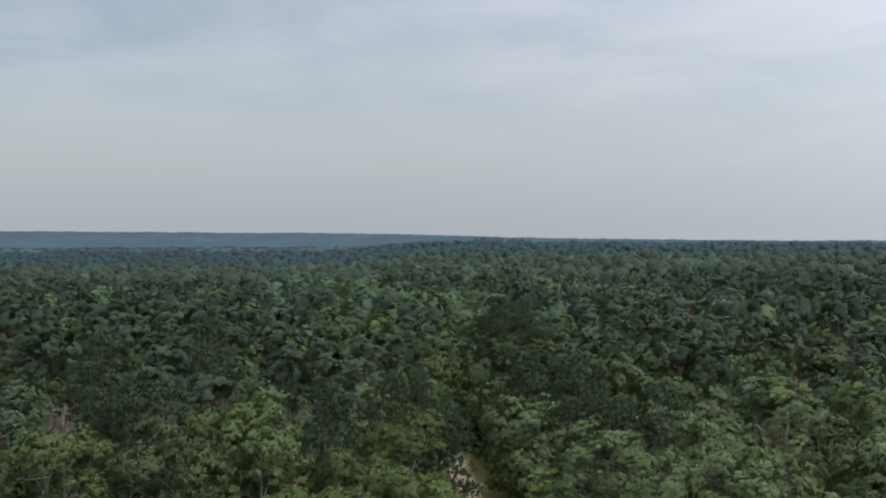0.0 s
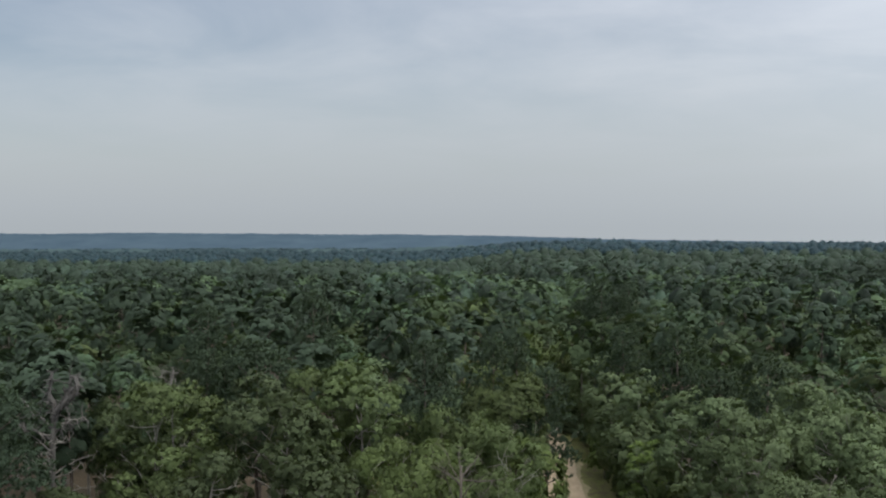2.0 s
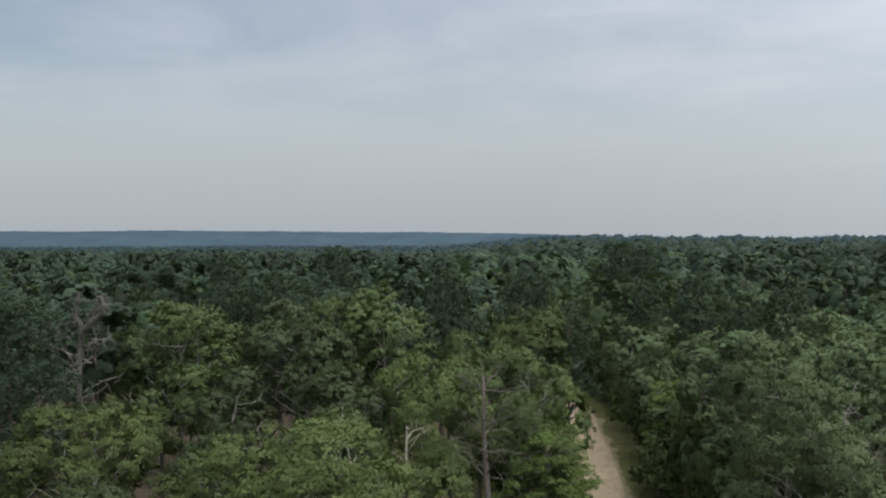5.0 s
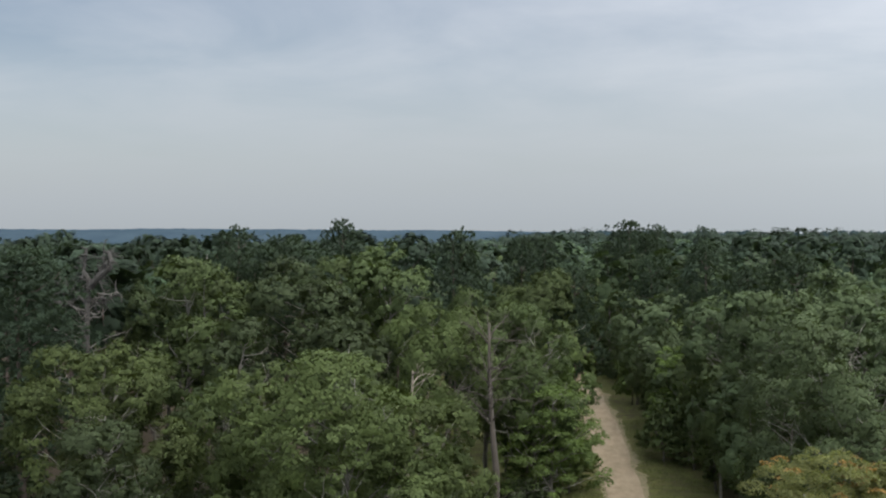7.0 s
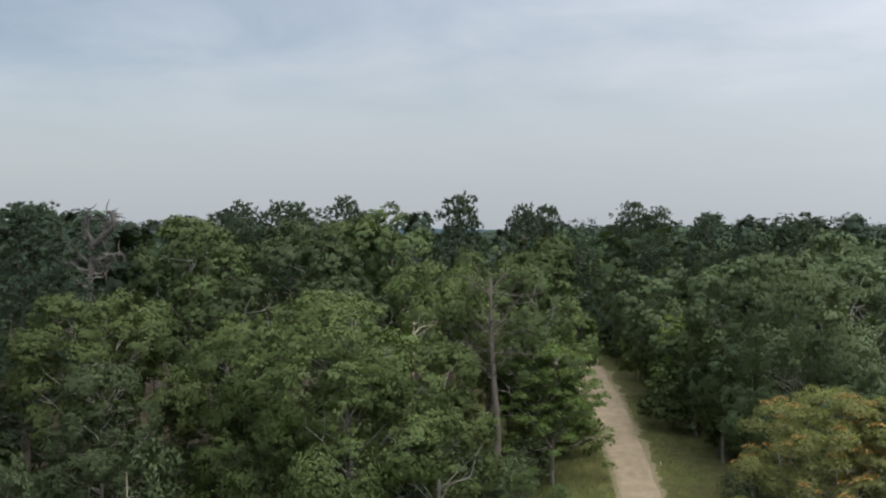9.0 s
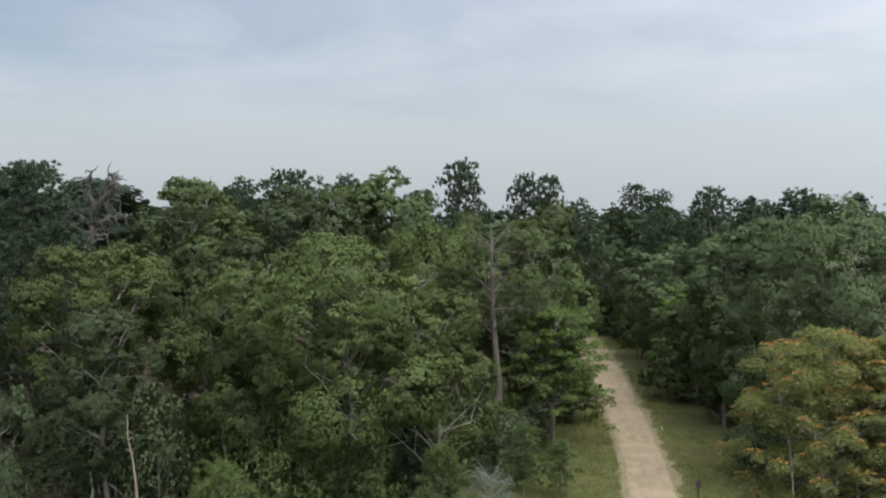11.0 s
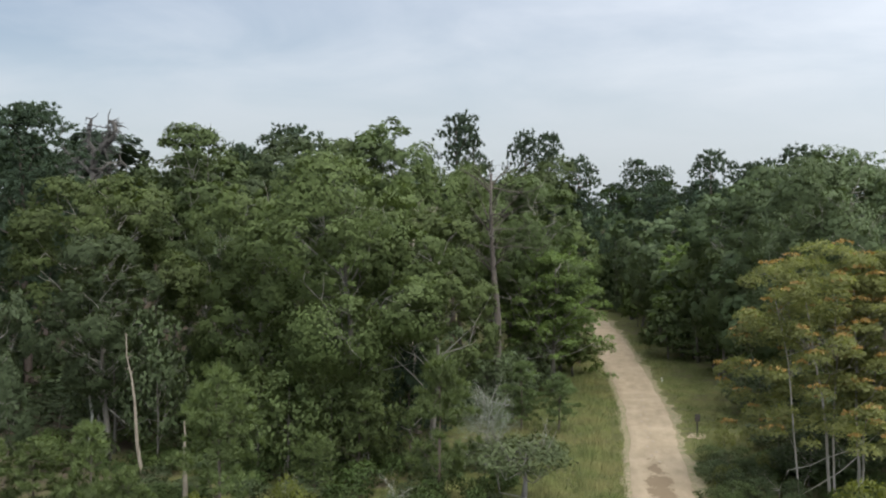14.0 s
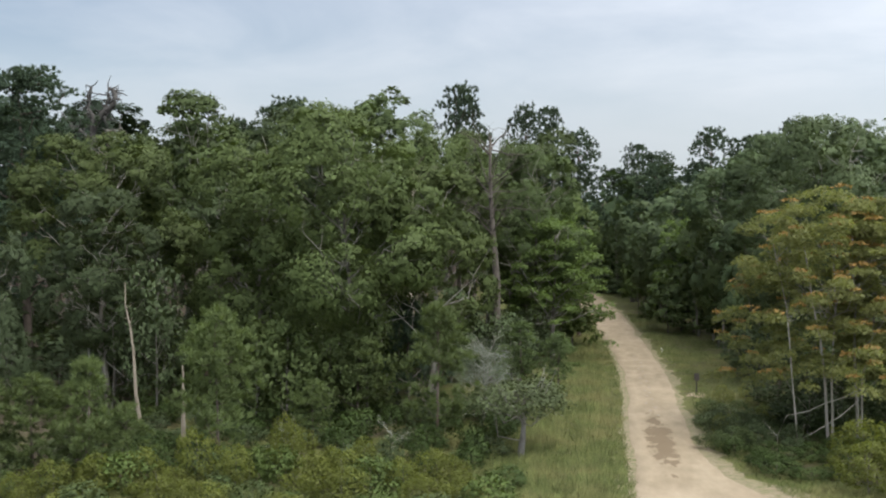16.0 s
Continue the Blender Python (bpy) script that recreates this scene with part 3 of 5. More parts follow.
def limbs_to(rng, ends, trunk, radius, count, bend=0.25, fork=0):
    """Limbs from the trunk's line to some of the crown's masses."""
    made = []
    order = rng.permutation(len(ends))[:count]
    for i in order:
        e = ends[i]
        reach = np.hypot(e[0], e[1])
        start_z = max(trunk[1][2] * rng.uniform(0.9, 2.3), e[2] - reach * rng.uniform(0.55, 1.0))
        start_z = min(start_z, trunk[-1][2] - 0.1)
        s = np.array([np.interp(start_z, trunk[:, 2], trunk[:, 0]), np.interp(start_z, trunk[:, 2], trunk[:, 1]), start_z])
        mid = s + (e - s) * 0.5 + rng.normal(size=3) * bend + np.array([0, 0, -0.15])
        q = s + (e - s) * 0.78 + rng.normal(size=3) * bend * 0.7
        tip = e + (e - q) * rng.uniform(0.1, 0.9)
        pieces = [tube([s, mid, q, e, tip], [radius, radius * 0.7, radius * 0.45, radius * 0.28, radius * 0.1], 5)]
        for k in range(fork):
            foot = (mid, q, e)[k % 3]
            d = unit((rng.normal(size=3) * 0.8 + unit((e - s)[None])[0] + np.array([0, 0, 0.3]))[None])[0] * rng.uniform(0.6, 1.5)
            pieces.append(tube([foot, foot + d * 0.55 + rng.normal(size=3) * 0.12, foot + d], [radius * 0.5, radius * 0.36, radius * 0.14], 3))
        made.append(joined(pieces))
    return made


def trunk_line(rng, high, wobble, steps=6):
    z = np.linspace(-0.25, high, steps)
    x, y = np.cumsum(rng.normal(size=steps)) * wobble, np.cumsum(rng.normal(size=steps)) * wobble
    return np.stack([x - x[0], y - y[0], z], 1)


def tree_thing(name, label, category, group):
    return tagged(new(name), label, category, group)


def make_oak(seed, high, reach, base, puffs, per, length, leaf, limbs, own_limbs, label, bark=None, name="oak_tree", flat=0.72, low=-0.8, stout=1.0, swollen=2.6, fork=0, bare=0, dome=0.25):
    rng = np.random.default_rng(seed)
    ob = tree_thing(name, label, "tree", "trees of the wood")
    line = trunk_line(rng, high * 0.82, high * 0.012)
    thick = high * 0.0135 * stout
    (v, f, soft), ends = oak_crown(rng, high, reach, base, puffs, per, length, flat, low, swollen, dome)
    if bare:
        ang, out = rng.uniform(0, 2 * np.pi, bare), reach * rng.uniform(0.55, 0.95, bare)
        ends = np.concatenate([np.stack([out * np.cos(ang), out * np.sin(ang), base + rng.uniform(-0.05, 0.6, bare) * base], 1), ends])
    stem = tube(line, np.linspace(thick * 1.25, thick * 0.18, len(line)), 8)
    arms = limbs_to(rng, ends, line, thick * (0.25 if fork else 0.36), limbs, 0.28, fork)
    if own_limbs:
        part("trunk", wood("trunk", [stem], bark or BARK), ob)
        for arm in arms:
            part("limb", wood("limb", [arm], bark or LIMB_BARK), ob)
    else:
        part("trunk", wood("trunk", [stem] + arms, bark or BARK), ob)
    part("crown", mesh("crown", v, f, leaf, soft=soft), ob)
    return ob


def make_broad(seed, high, reach, base, lobes, billows, twigs, leaves, length, leaf, limbs, own_limbs, label, fork=0, bare=0, stout=1.0, low=-0.75, flat=0.85, dome=0.0, name="oak_tree", bark=None):
    """A tree with a broad lobed crown; bare: dead lower limbs that show among the leaves."""
    rng = np.random.default_rng(seed)
    ob = tree_thing(name, label, "tree", "trees of the wood")
    line = trunk_line(rng, high * 0.80, high * 0.012)
    thick = high * 0.0135 * stout
    (v, f, soft), ends = lobed_crown(rng, high, reach, base, lobes, billows, twigs, leaves, length, low, flat, dome)
    if bare:
        ang, out = rng.uniform(0, 2 * np.pi, bare), reach * rng.uniform(0.7, 1.0, bare)
        ends = np.concatenate([np.stack([out * np.cos(ang), out * np.sin(ang), base + (high - base) * rng.uniform(0.0, 0.62, bare)], 1), ends])
    stem = tube(line, np.linspace(thick * 1.25, thick * 0.18, len(line)), 8)
    arms = limbs_to(rng, ends, line, thick * 0.27, limbs + bare, 0.30, fork)
    if own_limbs:
        part("trunk", wood("trunk", [stem], BARK), ob)
        for arm in arms:
            part("limb", wood("limb", [arm], LIMB_BARK), ob)
    else:
        part("trunk", wood("trunk", [stem] + arms, bark or BARK), ob)
    part("crown", mesh("crown", v, f, leaf, soft=soft), ob)
    return ob


def make_pine(seed, high, reach, base, boughs, tufts, needles, length, leaf, limbs, label, name="pine_tree", own_limbs=False, cone=False, fine=0.17, dome=0.0):
    rng = np.random.default_rng(seed)
    ob = tree_thing(name, label, "tree", "trees of the wood")
    line = trunk_line(rng, high * 0.95, high * 0.008)
    thick = high * 0.0115
    (v, f, soft), ends = pine_crown(rng, high, reach, base, boughs, tufts, needles, length, cone, fine, 0.20 if cone else 0.34, dome)
    stem = tube(line, np.linspace(thick * 1.2, thick * 0.15, len(line)), 8)
    arms = limbs_to(rng, ends, line, thick * 0.3, limbs, 0.15)
    if own_limbs:
        part("trunk", wood("trunk", [stem], PINE_BARK), ob)
        for arm in arms:
            part("limb", wood("limb", [arm], PINE_BARK), ob)
    else:
        part("trunk", wood("trunk", [stem] + arms, PINE_BARK), ob)
    part("crown", mesh("crown", v, f, leaf, soft=soft), ob)
    return ob


USED = {}
LEAF_LABEL = {"oak_leaf_light": "light yellow-green oak in full summer leaf", "oak_leaf_bright": "broad-crowned oak with bright green leaves and pale limbs", "oak_leaf_deep": "deep green oak with a dense leafy crown",
              "oak_leaf_grey": "slender grey-green oak at the clearing's edge", "canopy_leaf_deep": "deep green oak among the packed canopy"}


def put(ob, x, y, wide=1.0, tall=1.0, turn=0.0, z=0.0, leaf=None, label="", lean=(0, 0)):
    """Sets a tree, or a copy of it once it stands, on its spot. leaf: another leaf colour than the pattern tree's."""
    m = pose(x, y, z, lean[0], lean[1], turn) @ Matrix.Diagonal((wide, wide, tall, 1))
    if ob.name in USED:
        s = USED[ob.name]
        ob = copy_thing(ob, m @ Matrix.Diagonal((1 / s[0], 1 / s[0], 1 / s[1], 1)))
    else:
        USED[ob.name] = (wide, tall)
        ob.matrix_basis = m
    for o in ob.children:
        if o.name.startswith("crown"):
            if leaf:
                o.material_slots[0].link = "OBJECT"
                o.material_slots[0].material = leaf
            else:
                o.material_slots[0].link = "DATA"
    if label or (leaf and leaf.name in LEAF_LABEL and ob.name.startswith("oak_tree")):
        ob["label"] = label or LEAF_LABEL[leaf.name]
    elif ob.name.startswith("oak_tree"):
        ob["label"] = OAK_LABEL
    return ob


# ---- ground, road, hills ----
def fall(x, y):
    """The land sinks gently ahead: from near by on one hand, beyond a rise a kilometre off on the other."""
    d = np.hypot(x, y)
    side = np.degrees(np.arctan2(x, np.maximum(y, 1.0)))
    k = np.clip((side + 7.5) / 7.0, 0, 1)
    k = k * k * (3 - 2 * k)
    steep = -0.0155 * np.clip(d - 160, 0, 3400)
    late = -0.004 * np.clip(d - 250, 0, 700) - 0.022 * np.clip(d - 1000, 0, 2600)
    return steep * (1 - k) + late * k


def build_ground():
    near_x, near_y = np.arange(-70, 70.1, 2.0), np.arange(-60, 190, 2.0)
    far = np.geomspace(1.0, 60.0, 26)
    xs = np.concatenate([-70 - (far[::-1] - 1) * 80 - 4, near_x, 70 + (far - 1) * 80 + 4])
    ys = np.concatenate([-60 - (far[::-1][::3] - 1) * 80 - 4, near_y, 190 + (far - 1) * 80 + 4])
    gx, gy = np.meshgrid(xs, ys)
    off = np.abs(gx - road_x(gy))
    bump = 0.10 * (np.sin(gx * 0.9 + 1.3 * np.sin(gy * 0.5)) + np.sin(gy * 0.7 + 0.8 * np.sin(gx * 0.6)))
    z = np.where(gy < 190, bump * np.clip((off - 3) / 3, 0, 1) * np.clip((gy - 10) / 20, 0, 1), 0) + fall(gx, gy)
    v = np.stack([gx, gy, z], -1).reshape(-1, 3)
    w, h = len(xs), len(ys)
    i = (np.arange(h - 1)[:, None] * w + np.arange(w - 1)[None]).ravel()
    tagged(new("ground", mesh("ground", v, np.stack([i, i + 1, i + w + 1, i + w], 1), GROUND, True)),
           "grassy sandy forest floor with leaf litter", "ground", kind="structure")


def build_road():
    rng = np.random.default_rng(5)
    ys = np.arange(-60, 178, 0.5)
    mid = road_x(ys)
    wob = lambda s: np.convolve(rng.normal(size=len(ys) + 8), np.ones(9) / 9, "valid") * s
    half_l = np.interp(ys, (-60, 33, 45, 68, 92, 102, 113, 120, 178), (1.5, 1.45, 1.22, 1.25, 1.5, 3.6, 3.6, 1.5, 1.2)) + wob(0.16)
    half_r = np.interp(ys, (-60, 20, 31, 36, 42, 54, 68, 90, 111, 178), (1.6, 5.0, 3.6, 1.8, 1.2, 1.15, 1.15, 1.55, 1.4, 1.0)) + wob(0.24)
    cross = np.array([-1.0, -0.93, -0.62, -0.42, -0.15, 0.15, 0.42, 0.62, 0.93, 1.0])
    lift = np.array([-0.05, 0.03, 0.015, 0.012, 0.05, 0.05, 0.012, 0.015, 0.03, -0.05])
    x = mid[:, None] + np.where(cross < 0, cross * half_l[:, None], cross * half_r[:, None])
    z = 0.012 + lift[None] + np.where(np.abs(cross) < 0.95, rng.uniform(0, 0.012, x.shape), 0)
    v = np.stack([x, np.repeat(ys[:, None], len(cross), 1), z], -1).reshape(-1, 3)
    w = len(cross)
    i = (np.arange(len(ys) - 1)[:, None] * w + np.arange(w - 1)[None]).ravel()
    road = tagged(new("road", mesh("road", v, np.stack([i, i + 1, i + w + 1, i + w], 1), SAND, True)),
                  "pale sand track with faint wheel ruts through the wood", "road", kind="structure")
    wide = np.stack([mid - half_l - 0.5 - np.abs(wob(0.5)), mid - half_l + 0.3, mid + half_r - 0.3, mid + half_r + np.interp(ys, (30, 36, 44, 52), (1.5, 1.2, 0.7, 0.45)) + np.abs(wob(1.8))], 1)
    for a, b, low, high in ((0, 1, -0.02, 0.012), (2, 3, 0.012, -0.02)):
        v = np.stack([wide[:, [a, b]], np.repeat(ys[:, None], 2, 1), np.tile((low + 0.014, high), (len(ys), 1))], -1).reshape(-1, 3)
        i = np.arange(len(ys) - 1) * 2
        tagged(new("road_shoulder", mesh("road_shoulder", v, np.stack([i, i + 1, i + 3, i + 2], 1), shoulder_material(), True)),
               "worn soil and sparse grass along the sand track", "road shoulder", kind="structure")
    return road


def flat_patch(name, rng, x, y, rx, ry, z, mat, parent, points=26, rough=0.35):
    ang = np.linspace(0, 2 * np.pi, points, endpoint=False)
    r = 1 + rough * np.convolve(np.tile(rng.normal(size=points), 3), np.ones(3) / 3, "same")[points:2 * points]
    rim = np.stack([x + rx * r * np.cos(ang), y + ry * r * np.sin(ang), np.full(points, z)], 1)
    v = np.concatenate([[[x, y, z + 0.004]], rim])
    f = [(0, 1 + k, 1 + (k + 1) % points) for k in range(points)]
    return part(name, mesh(name, v, f, mat), parent)


def build_hills():
    def ridge(y0, x0, x1, crest, deep, seed, mat, label, jag=0.9):
        rng = np.random.default_rng(seed)
        xs = np.linspace(x0, x1, 520)
        k = np.linspace(0, 1, len(xs))
        top = crest(k) + np.convolve(rng.normal(size=len(xs) + 20), np.ones(21) / 21, "valid") * deep * 0.008 + rng.uniform(-0.6, 1.0, len(xs)) * jag
        rows = []
        for out, share in ((-1.0, 0.0), (-0.55, 0.55), (-0.2, 0.9), (0.0, 1.0), (0.3, 0.85), (1.0, 0.0)):
            low = -75.0
            rows.append(np.stack([xs, np.full(len(xs), y0 + out * deep), low + (top - low) * share], 1))
        v = np.concatenate(rows)
        w = len(xs)
        i = (np.arange(len(rows) - 1)[:, None] * w + np.arange(w - 1)[None]).ravel()
        tagged(new("backdrop", mesh("hill", v, np.stack([i, i + 1, i + w + 1, i + w], 1), mat, True)), label, "hill", kind="structure")

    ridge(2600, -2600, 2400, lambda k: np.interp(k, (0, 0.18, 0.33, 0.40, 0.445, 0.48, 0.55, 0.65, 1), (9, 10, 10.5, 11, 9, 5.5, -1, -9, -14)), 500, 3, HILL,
          "long wooded hill on the horizon, haze painted in as blue-grey")
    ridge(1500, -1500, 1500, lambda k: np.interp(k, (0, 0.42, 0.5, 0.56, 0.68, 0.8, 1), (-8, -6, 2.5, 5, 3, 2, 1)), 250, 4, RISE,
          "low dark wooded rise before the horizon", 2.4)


build_ground()
ROAD = build_road()
build_hills()

# ---- trees: near patterns, built once and set out by copies ----
OAK_LABEL, PINE_LABEL = "green broad-crowned oak in full summer leaf", "dark green pitch pine with tufted crown"
BROAD_OAK = [make_broad(110 + k, 13.0, 4.6, 3.2, 24, 9, 14, 15, 0.16, OAK_LEAF, 20, True, OAK_LABEL, fork=4, bare=8) for k in range(2)]
NEAR_OAK = [make_broad(120 + k, 12.0, 3.4, 1.6, 20, 8, 13, 14, 0.16, OAK_LEAF, 16, True, OAK_LABEL, fork=3, bare=5) for k in range(2)]
TALL_OAK = [make_broad(130 + k, 15.0, 3.8, 4.0, 20, 8, 10, 12, 0.22, OAK_LEAF, 12, True, OAK_LABEL, fork=3, bare=4) for k in range(3)]
MID_OAK = [make_broad(140 + k, 14.0, 4.0, 2.4, 18, 6, 7, 5, 0.40, OAK_LEAF, 8, False, OAK_LABEL, dome=0.4) for k in range(4)]
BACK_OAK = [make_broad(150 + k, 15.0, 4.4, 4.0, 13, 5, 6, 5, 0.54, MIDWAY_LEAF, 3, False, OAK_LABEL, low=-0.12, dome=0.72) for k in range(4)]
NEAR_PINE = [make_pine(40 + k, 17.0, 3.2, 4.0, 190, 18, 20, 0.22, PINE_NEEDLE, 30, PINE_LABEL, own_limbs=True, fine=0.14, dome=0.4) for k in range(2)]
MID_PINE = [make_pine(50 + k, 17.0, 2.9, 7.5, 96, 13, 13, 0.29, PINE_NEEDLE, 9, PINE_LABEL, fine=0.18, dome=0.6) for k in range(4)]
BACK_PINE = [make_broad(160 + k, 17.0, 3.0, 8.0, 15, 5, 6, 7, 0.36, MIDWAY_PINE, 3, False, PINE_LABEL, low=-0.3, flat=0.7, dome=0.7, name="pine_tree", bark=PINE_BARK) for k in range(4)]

# Some OAK_DARK rows put the shade between crowns into the leaf colour.
# pattern, x, y, height, crown reach, turn, leaf
PLACED_OAKS = [
    (BROAD_OAK[0], -9.6, 44.9, 13.3, 4.7, 0, OAK_BRIGHT), (NEAR_OAK[0], -13.9, 46.8, 12.3, 3.2, 40, OAK_BRIGHT), (NEAR_OAK[1], -5.9, 45.6, 11.0, 2.7, 250, OAK_BRIGHT),
    (BROAD_OAK[1], -22.3, 48.9, 12.8, 4.6, 120, OAK_BRIGHT), (NEAR_OAK[1], -20.3, 45.0, 10.0, 2.6, 75, OAK_DARK), (NEAR_OAK[0], -19.6, 34.6, 8.2, 1.3, 200, OAK_GREY),
    (NEAR_OAK[0], -17.6, 53.5, 10.5, 3.0, 300, OAK_DARK), (NEAR_OAK[1], -27.8, 60.0, 11.0, 3.0, 200, OAK_DARK), (NEAR_OAK[1], -11.6, 53.6, 12.0, 3.2, 160, OAK_LEAF),
    (TALL_OAK[0], -23.6, 64.2, 16.6, 4.2, 130, OAK_LEAF), (TALL_OAK[1], -16.8, 68.4, 16.3, 4.2, 20, OAK_DARK), (TALL_OAK[2], -12.2, 71.2, 17.4, 4.2, 50, OAK_LEAF),
    (BROAD_OAK[1], -7.9, 61.8, 13.9, 3.9, 305, OAK_BRIGHT), (BROAD_OAK[0], -2.3, 67.6, 13.5, 3.7, 220, OAK_LEAF), (TALL_OAK[1], -2.9, 80.2, 15.3, 3.7, 200, OAK_LEAF),
    (TALL_OAK[1], -26.6, 69.0, 15.5, 3.4, 310, OAK_DARK), (TALL_OAK[2], -23.7, 70.5, 15.7, 3.2, 170, OAK_LEAF),
    (TALL_OAK[0], -15.6, 73.0, 16.4, 3.2, 20, OAK_LEAF), (TALL_OAK[1], -5.4, 70.5, 14.5, 2.8, 100, OAK_LEAF), (TALL_OAK[2], 18.6, 67.0, 13.4, 3.4, 240, OAK_COOL), (TALL_OAK[2], -12.8, 60.5, 13.4, 3.3, 95, OAK_DARK), (TALL_OAK[0], -18.6, 60.2, 13.2, 2.8, 250, OAK_DARK),
    (BROAD_OAK[0], 13.4, 55.2, 13.7, 4.3, 280, OAK_COOL), (BROAD_OAK[1], 13.4, 69.6, 14.3, 4.3, 65, OAK_COOL), (TALL_OAK[0], 12.3, 79.4, 13.8, 4.0, 180, OAK_COOL),
    (TALL_OAK[1], 18.8, 72.6, 15.6, 4.0, 20, OAK_COOL), (TALL_OAK[2], 12.0, 88.4, 13.2, 3.7, 90, OAK_COOL), (MID_OAK[0], 9.2, 105.5, 12.4, 3.7, 150, OAK_COOL),
    (MID_OAK[1], 16.4, 90.0, 14.4, 3.8, 200, OAK_COOL), (NEAR_OAK[0], 12.2, 62.6, 10.6, 3.0, 330, OAK_DARK),
    (MID_OAK[2], -4.0, 73.6, 9.5, 3.0, 15, None), (MID_OAK[3], -0.9, 77.5, 11.2, 2.6, 75, OAK_YELLOW), (MID_OAK[0], 11.6, 74.6, 8.8, 2.6, 65, OAK_DARK),
    (MID_OAK[1], 7.7, 97.0, 9.6, 2.6, 135, OAK_COOL), (MID_OAK[2], 6.9, 114.0, 11.0, 3.1, 195, OAK_COOL), (MID_OAK[3], 6.2, 124.0, 11.5, 3.2, 255, OAK_COOL),
    (MID_OAK[0], -4.8, 90.0, 12.0, 3.3, 315, None), (MID_OAK[1], -5.6, 116.0, 12.0, 3.2, 5, OAK_YELLOW), (MID_OAK[2], -3.6, 124.0, 12.5, 3.3, 45, None),
]
for pattern, x, y, high, reach, turn, leaf in PLACED_OAKS:
    tall, wide = (13.0, 4.6) if pattern in BROAD_OAK else (12.0, 3.4) if pattern in NEAR_OAK else (15.0, 3.8) if pattern in TALL_OAK else (14.0, 4.0)
    put(pattern, x, y, reach / wide, high / tall, turn, leaf=leaf)
FRONT_PINES = [(-30.6, 57.5, 17.4, 4.1, 0), (-31.5, 50.0, 13.5, 2.8, 120)]
for i, (x, y, high, reach, turn) in enumerate(FRONT_PINES):
    put(NEAR_PINE[i % 2], x, y, reach / 3.2, high / 17.0, turn)
SECOND_PINES = [
    (-20.6, 77.2, 17.9, 3.4, 0), (-23.4, 79.0, 15.9, 2.6, 60), (-32.6, 104, 18.6, 3.0, 40), (-7.7, 74.5, 18.3, 2.3, 80), (-3.7, 83.0, 17.8, 1.8, 120),
    (-2.0, 84.4, 17.7, 1.8, 160), (0.4, 82.5, 15.8, 2.4, 200), (-25.6, 80.5, 16.8, 2.0, 230), (12.1, 99.0, 17.3, 2.7, 240), (7.8, 145, 19.3, 3.0, 280),
    (11.8, 152, 18.8, 2.6, 320), (13.6, 84.0, 15.4, 2.6, 0), (17.0, 84.5, 16.6, 3.0, 40), (9.4, 138, 17.6, 2.8, 90), (8.9, 121, 15.4, 3.0, 150), (5.4, 148, 16.4, 3.0, 10), (-24.2, 114, 19.3, 2.6, 80),
]
for i, (x, y, high, reach, turn) in enumerate(SECOND_PINES):
    put(MID_PINE[i % 4], x, y, reach / 2.9, high / 17.0, turn)
for x, y, tall in ((-30.4, 67.5, 0.98), (-35.6, 76.5, 1.02), (-33.2, 71.5, 0.95), (-40.2, 85.0, 1.0), (-35.0, 64.0, 0.97), (-38.0, 70.0, 1.0), (-37.4, 81.0, 0.94), (-42.5, 90.0, 1.0)):
    put(BACK_PINE[int(y) % 4], x, y, 1.05, tall, 31 * y)
for x, y, wide, tall in ((5.2, 137.0, 0.8, 1.02), (8.6, 132.5, 0.85, 1.04), (11.6, 129.0, 0.9, 1.05), (14.6, 124.0, 0.9, 1.04), (18.2, 112.0, 0.9, 1.03)):
    put(BACK_OAK[int(y) % 4], x, y, wide, tall, 47 * y)
STANDING = [(r[1], r[2], r[4]) for r in PLACED_OAKS] + [(r[0], r[1], r[3]) for r in FRONT_PINES + SECOND_PINES]


def wood_spots(rng, y0, y1, gap):
    """Spots on a jittered grid inside the stretch of wood that lies ahead."""
    spots = []
    y = y0
    while y < y1:
        x = -0.58 * y - 8 + rng.uniform(0, gap)
        while x < 0.43 * y + 8:
            px, py = x + rng.uniform(-0.38, 0.38) * gap, y + rng.uniform(-0.38, 0.38) * gap
            x += gap
            if y0 <= py < y1:
                spots.append((px, py))
        y += gap
    return spots


def free(x, y, gap):
    off = x - road_x(y)
    if y < 142 and (-5.6 if y < 118 else -4.2) < off < (5.0 if y < 85 else 4.2):
        return False
    if y < 66 and (-4 < x < 9) or y < 92 and -0.51 < x / y < -0.43:
        return False
    return all((x - a) ** 2 + (y - b) ** 2 > (gap * 0.5 + r * 0.35) ** 2 for a, b, r in STANDING)


def stand(x, y):
    """Slow change from one kind of stand to the next, -1 to 1: pine to oak."""
    return noise.noise(Vector((x * 0.021, y * 0.012, 3.7))) + 0.5 * noise.noise(Vector((x * 0.06, y * 0.04, 9.1)))


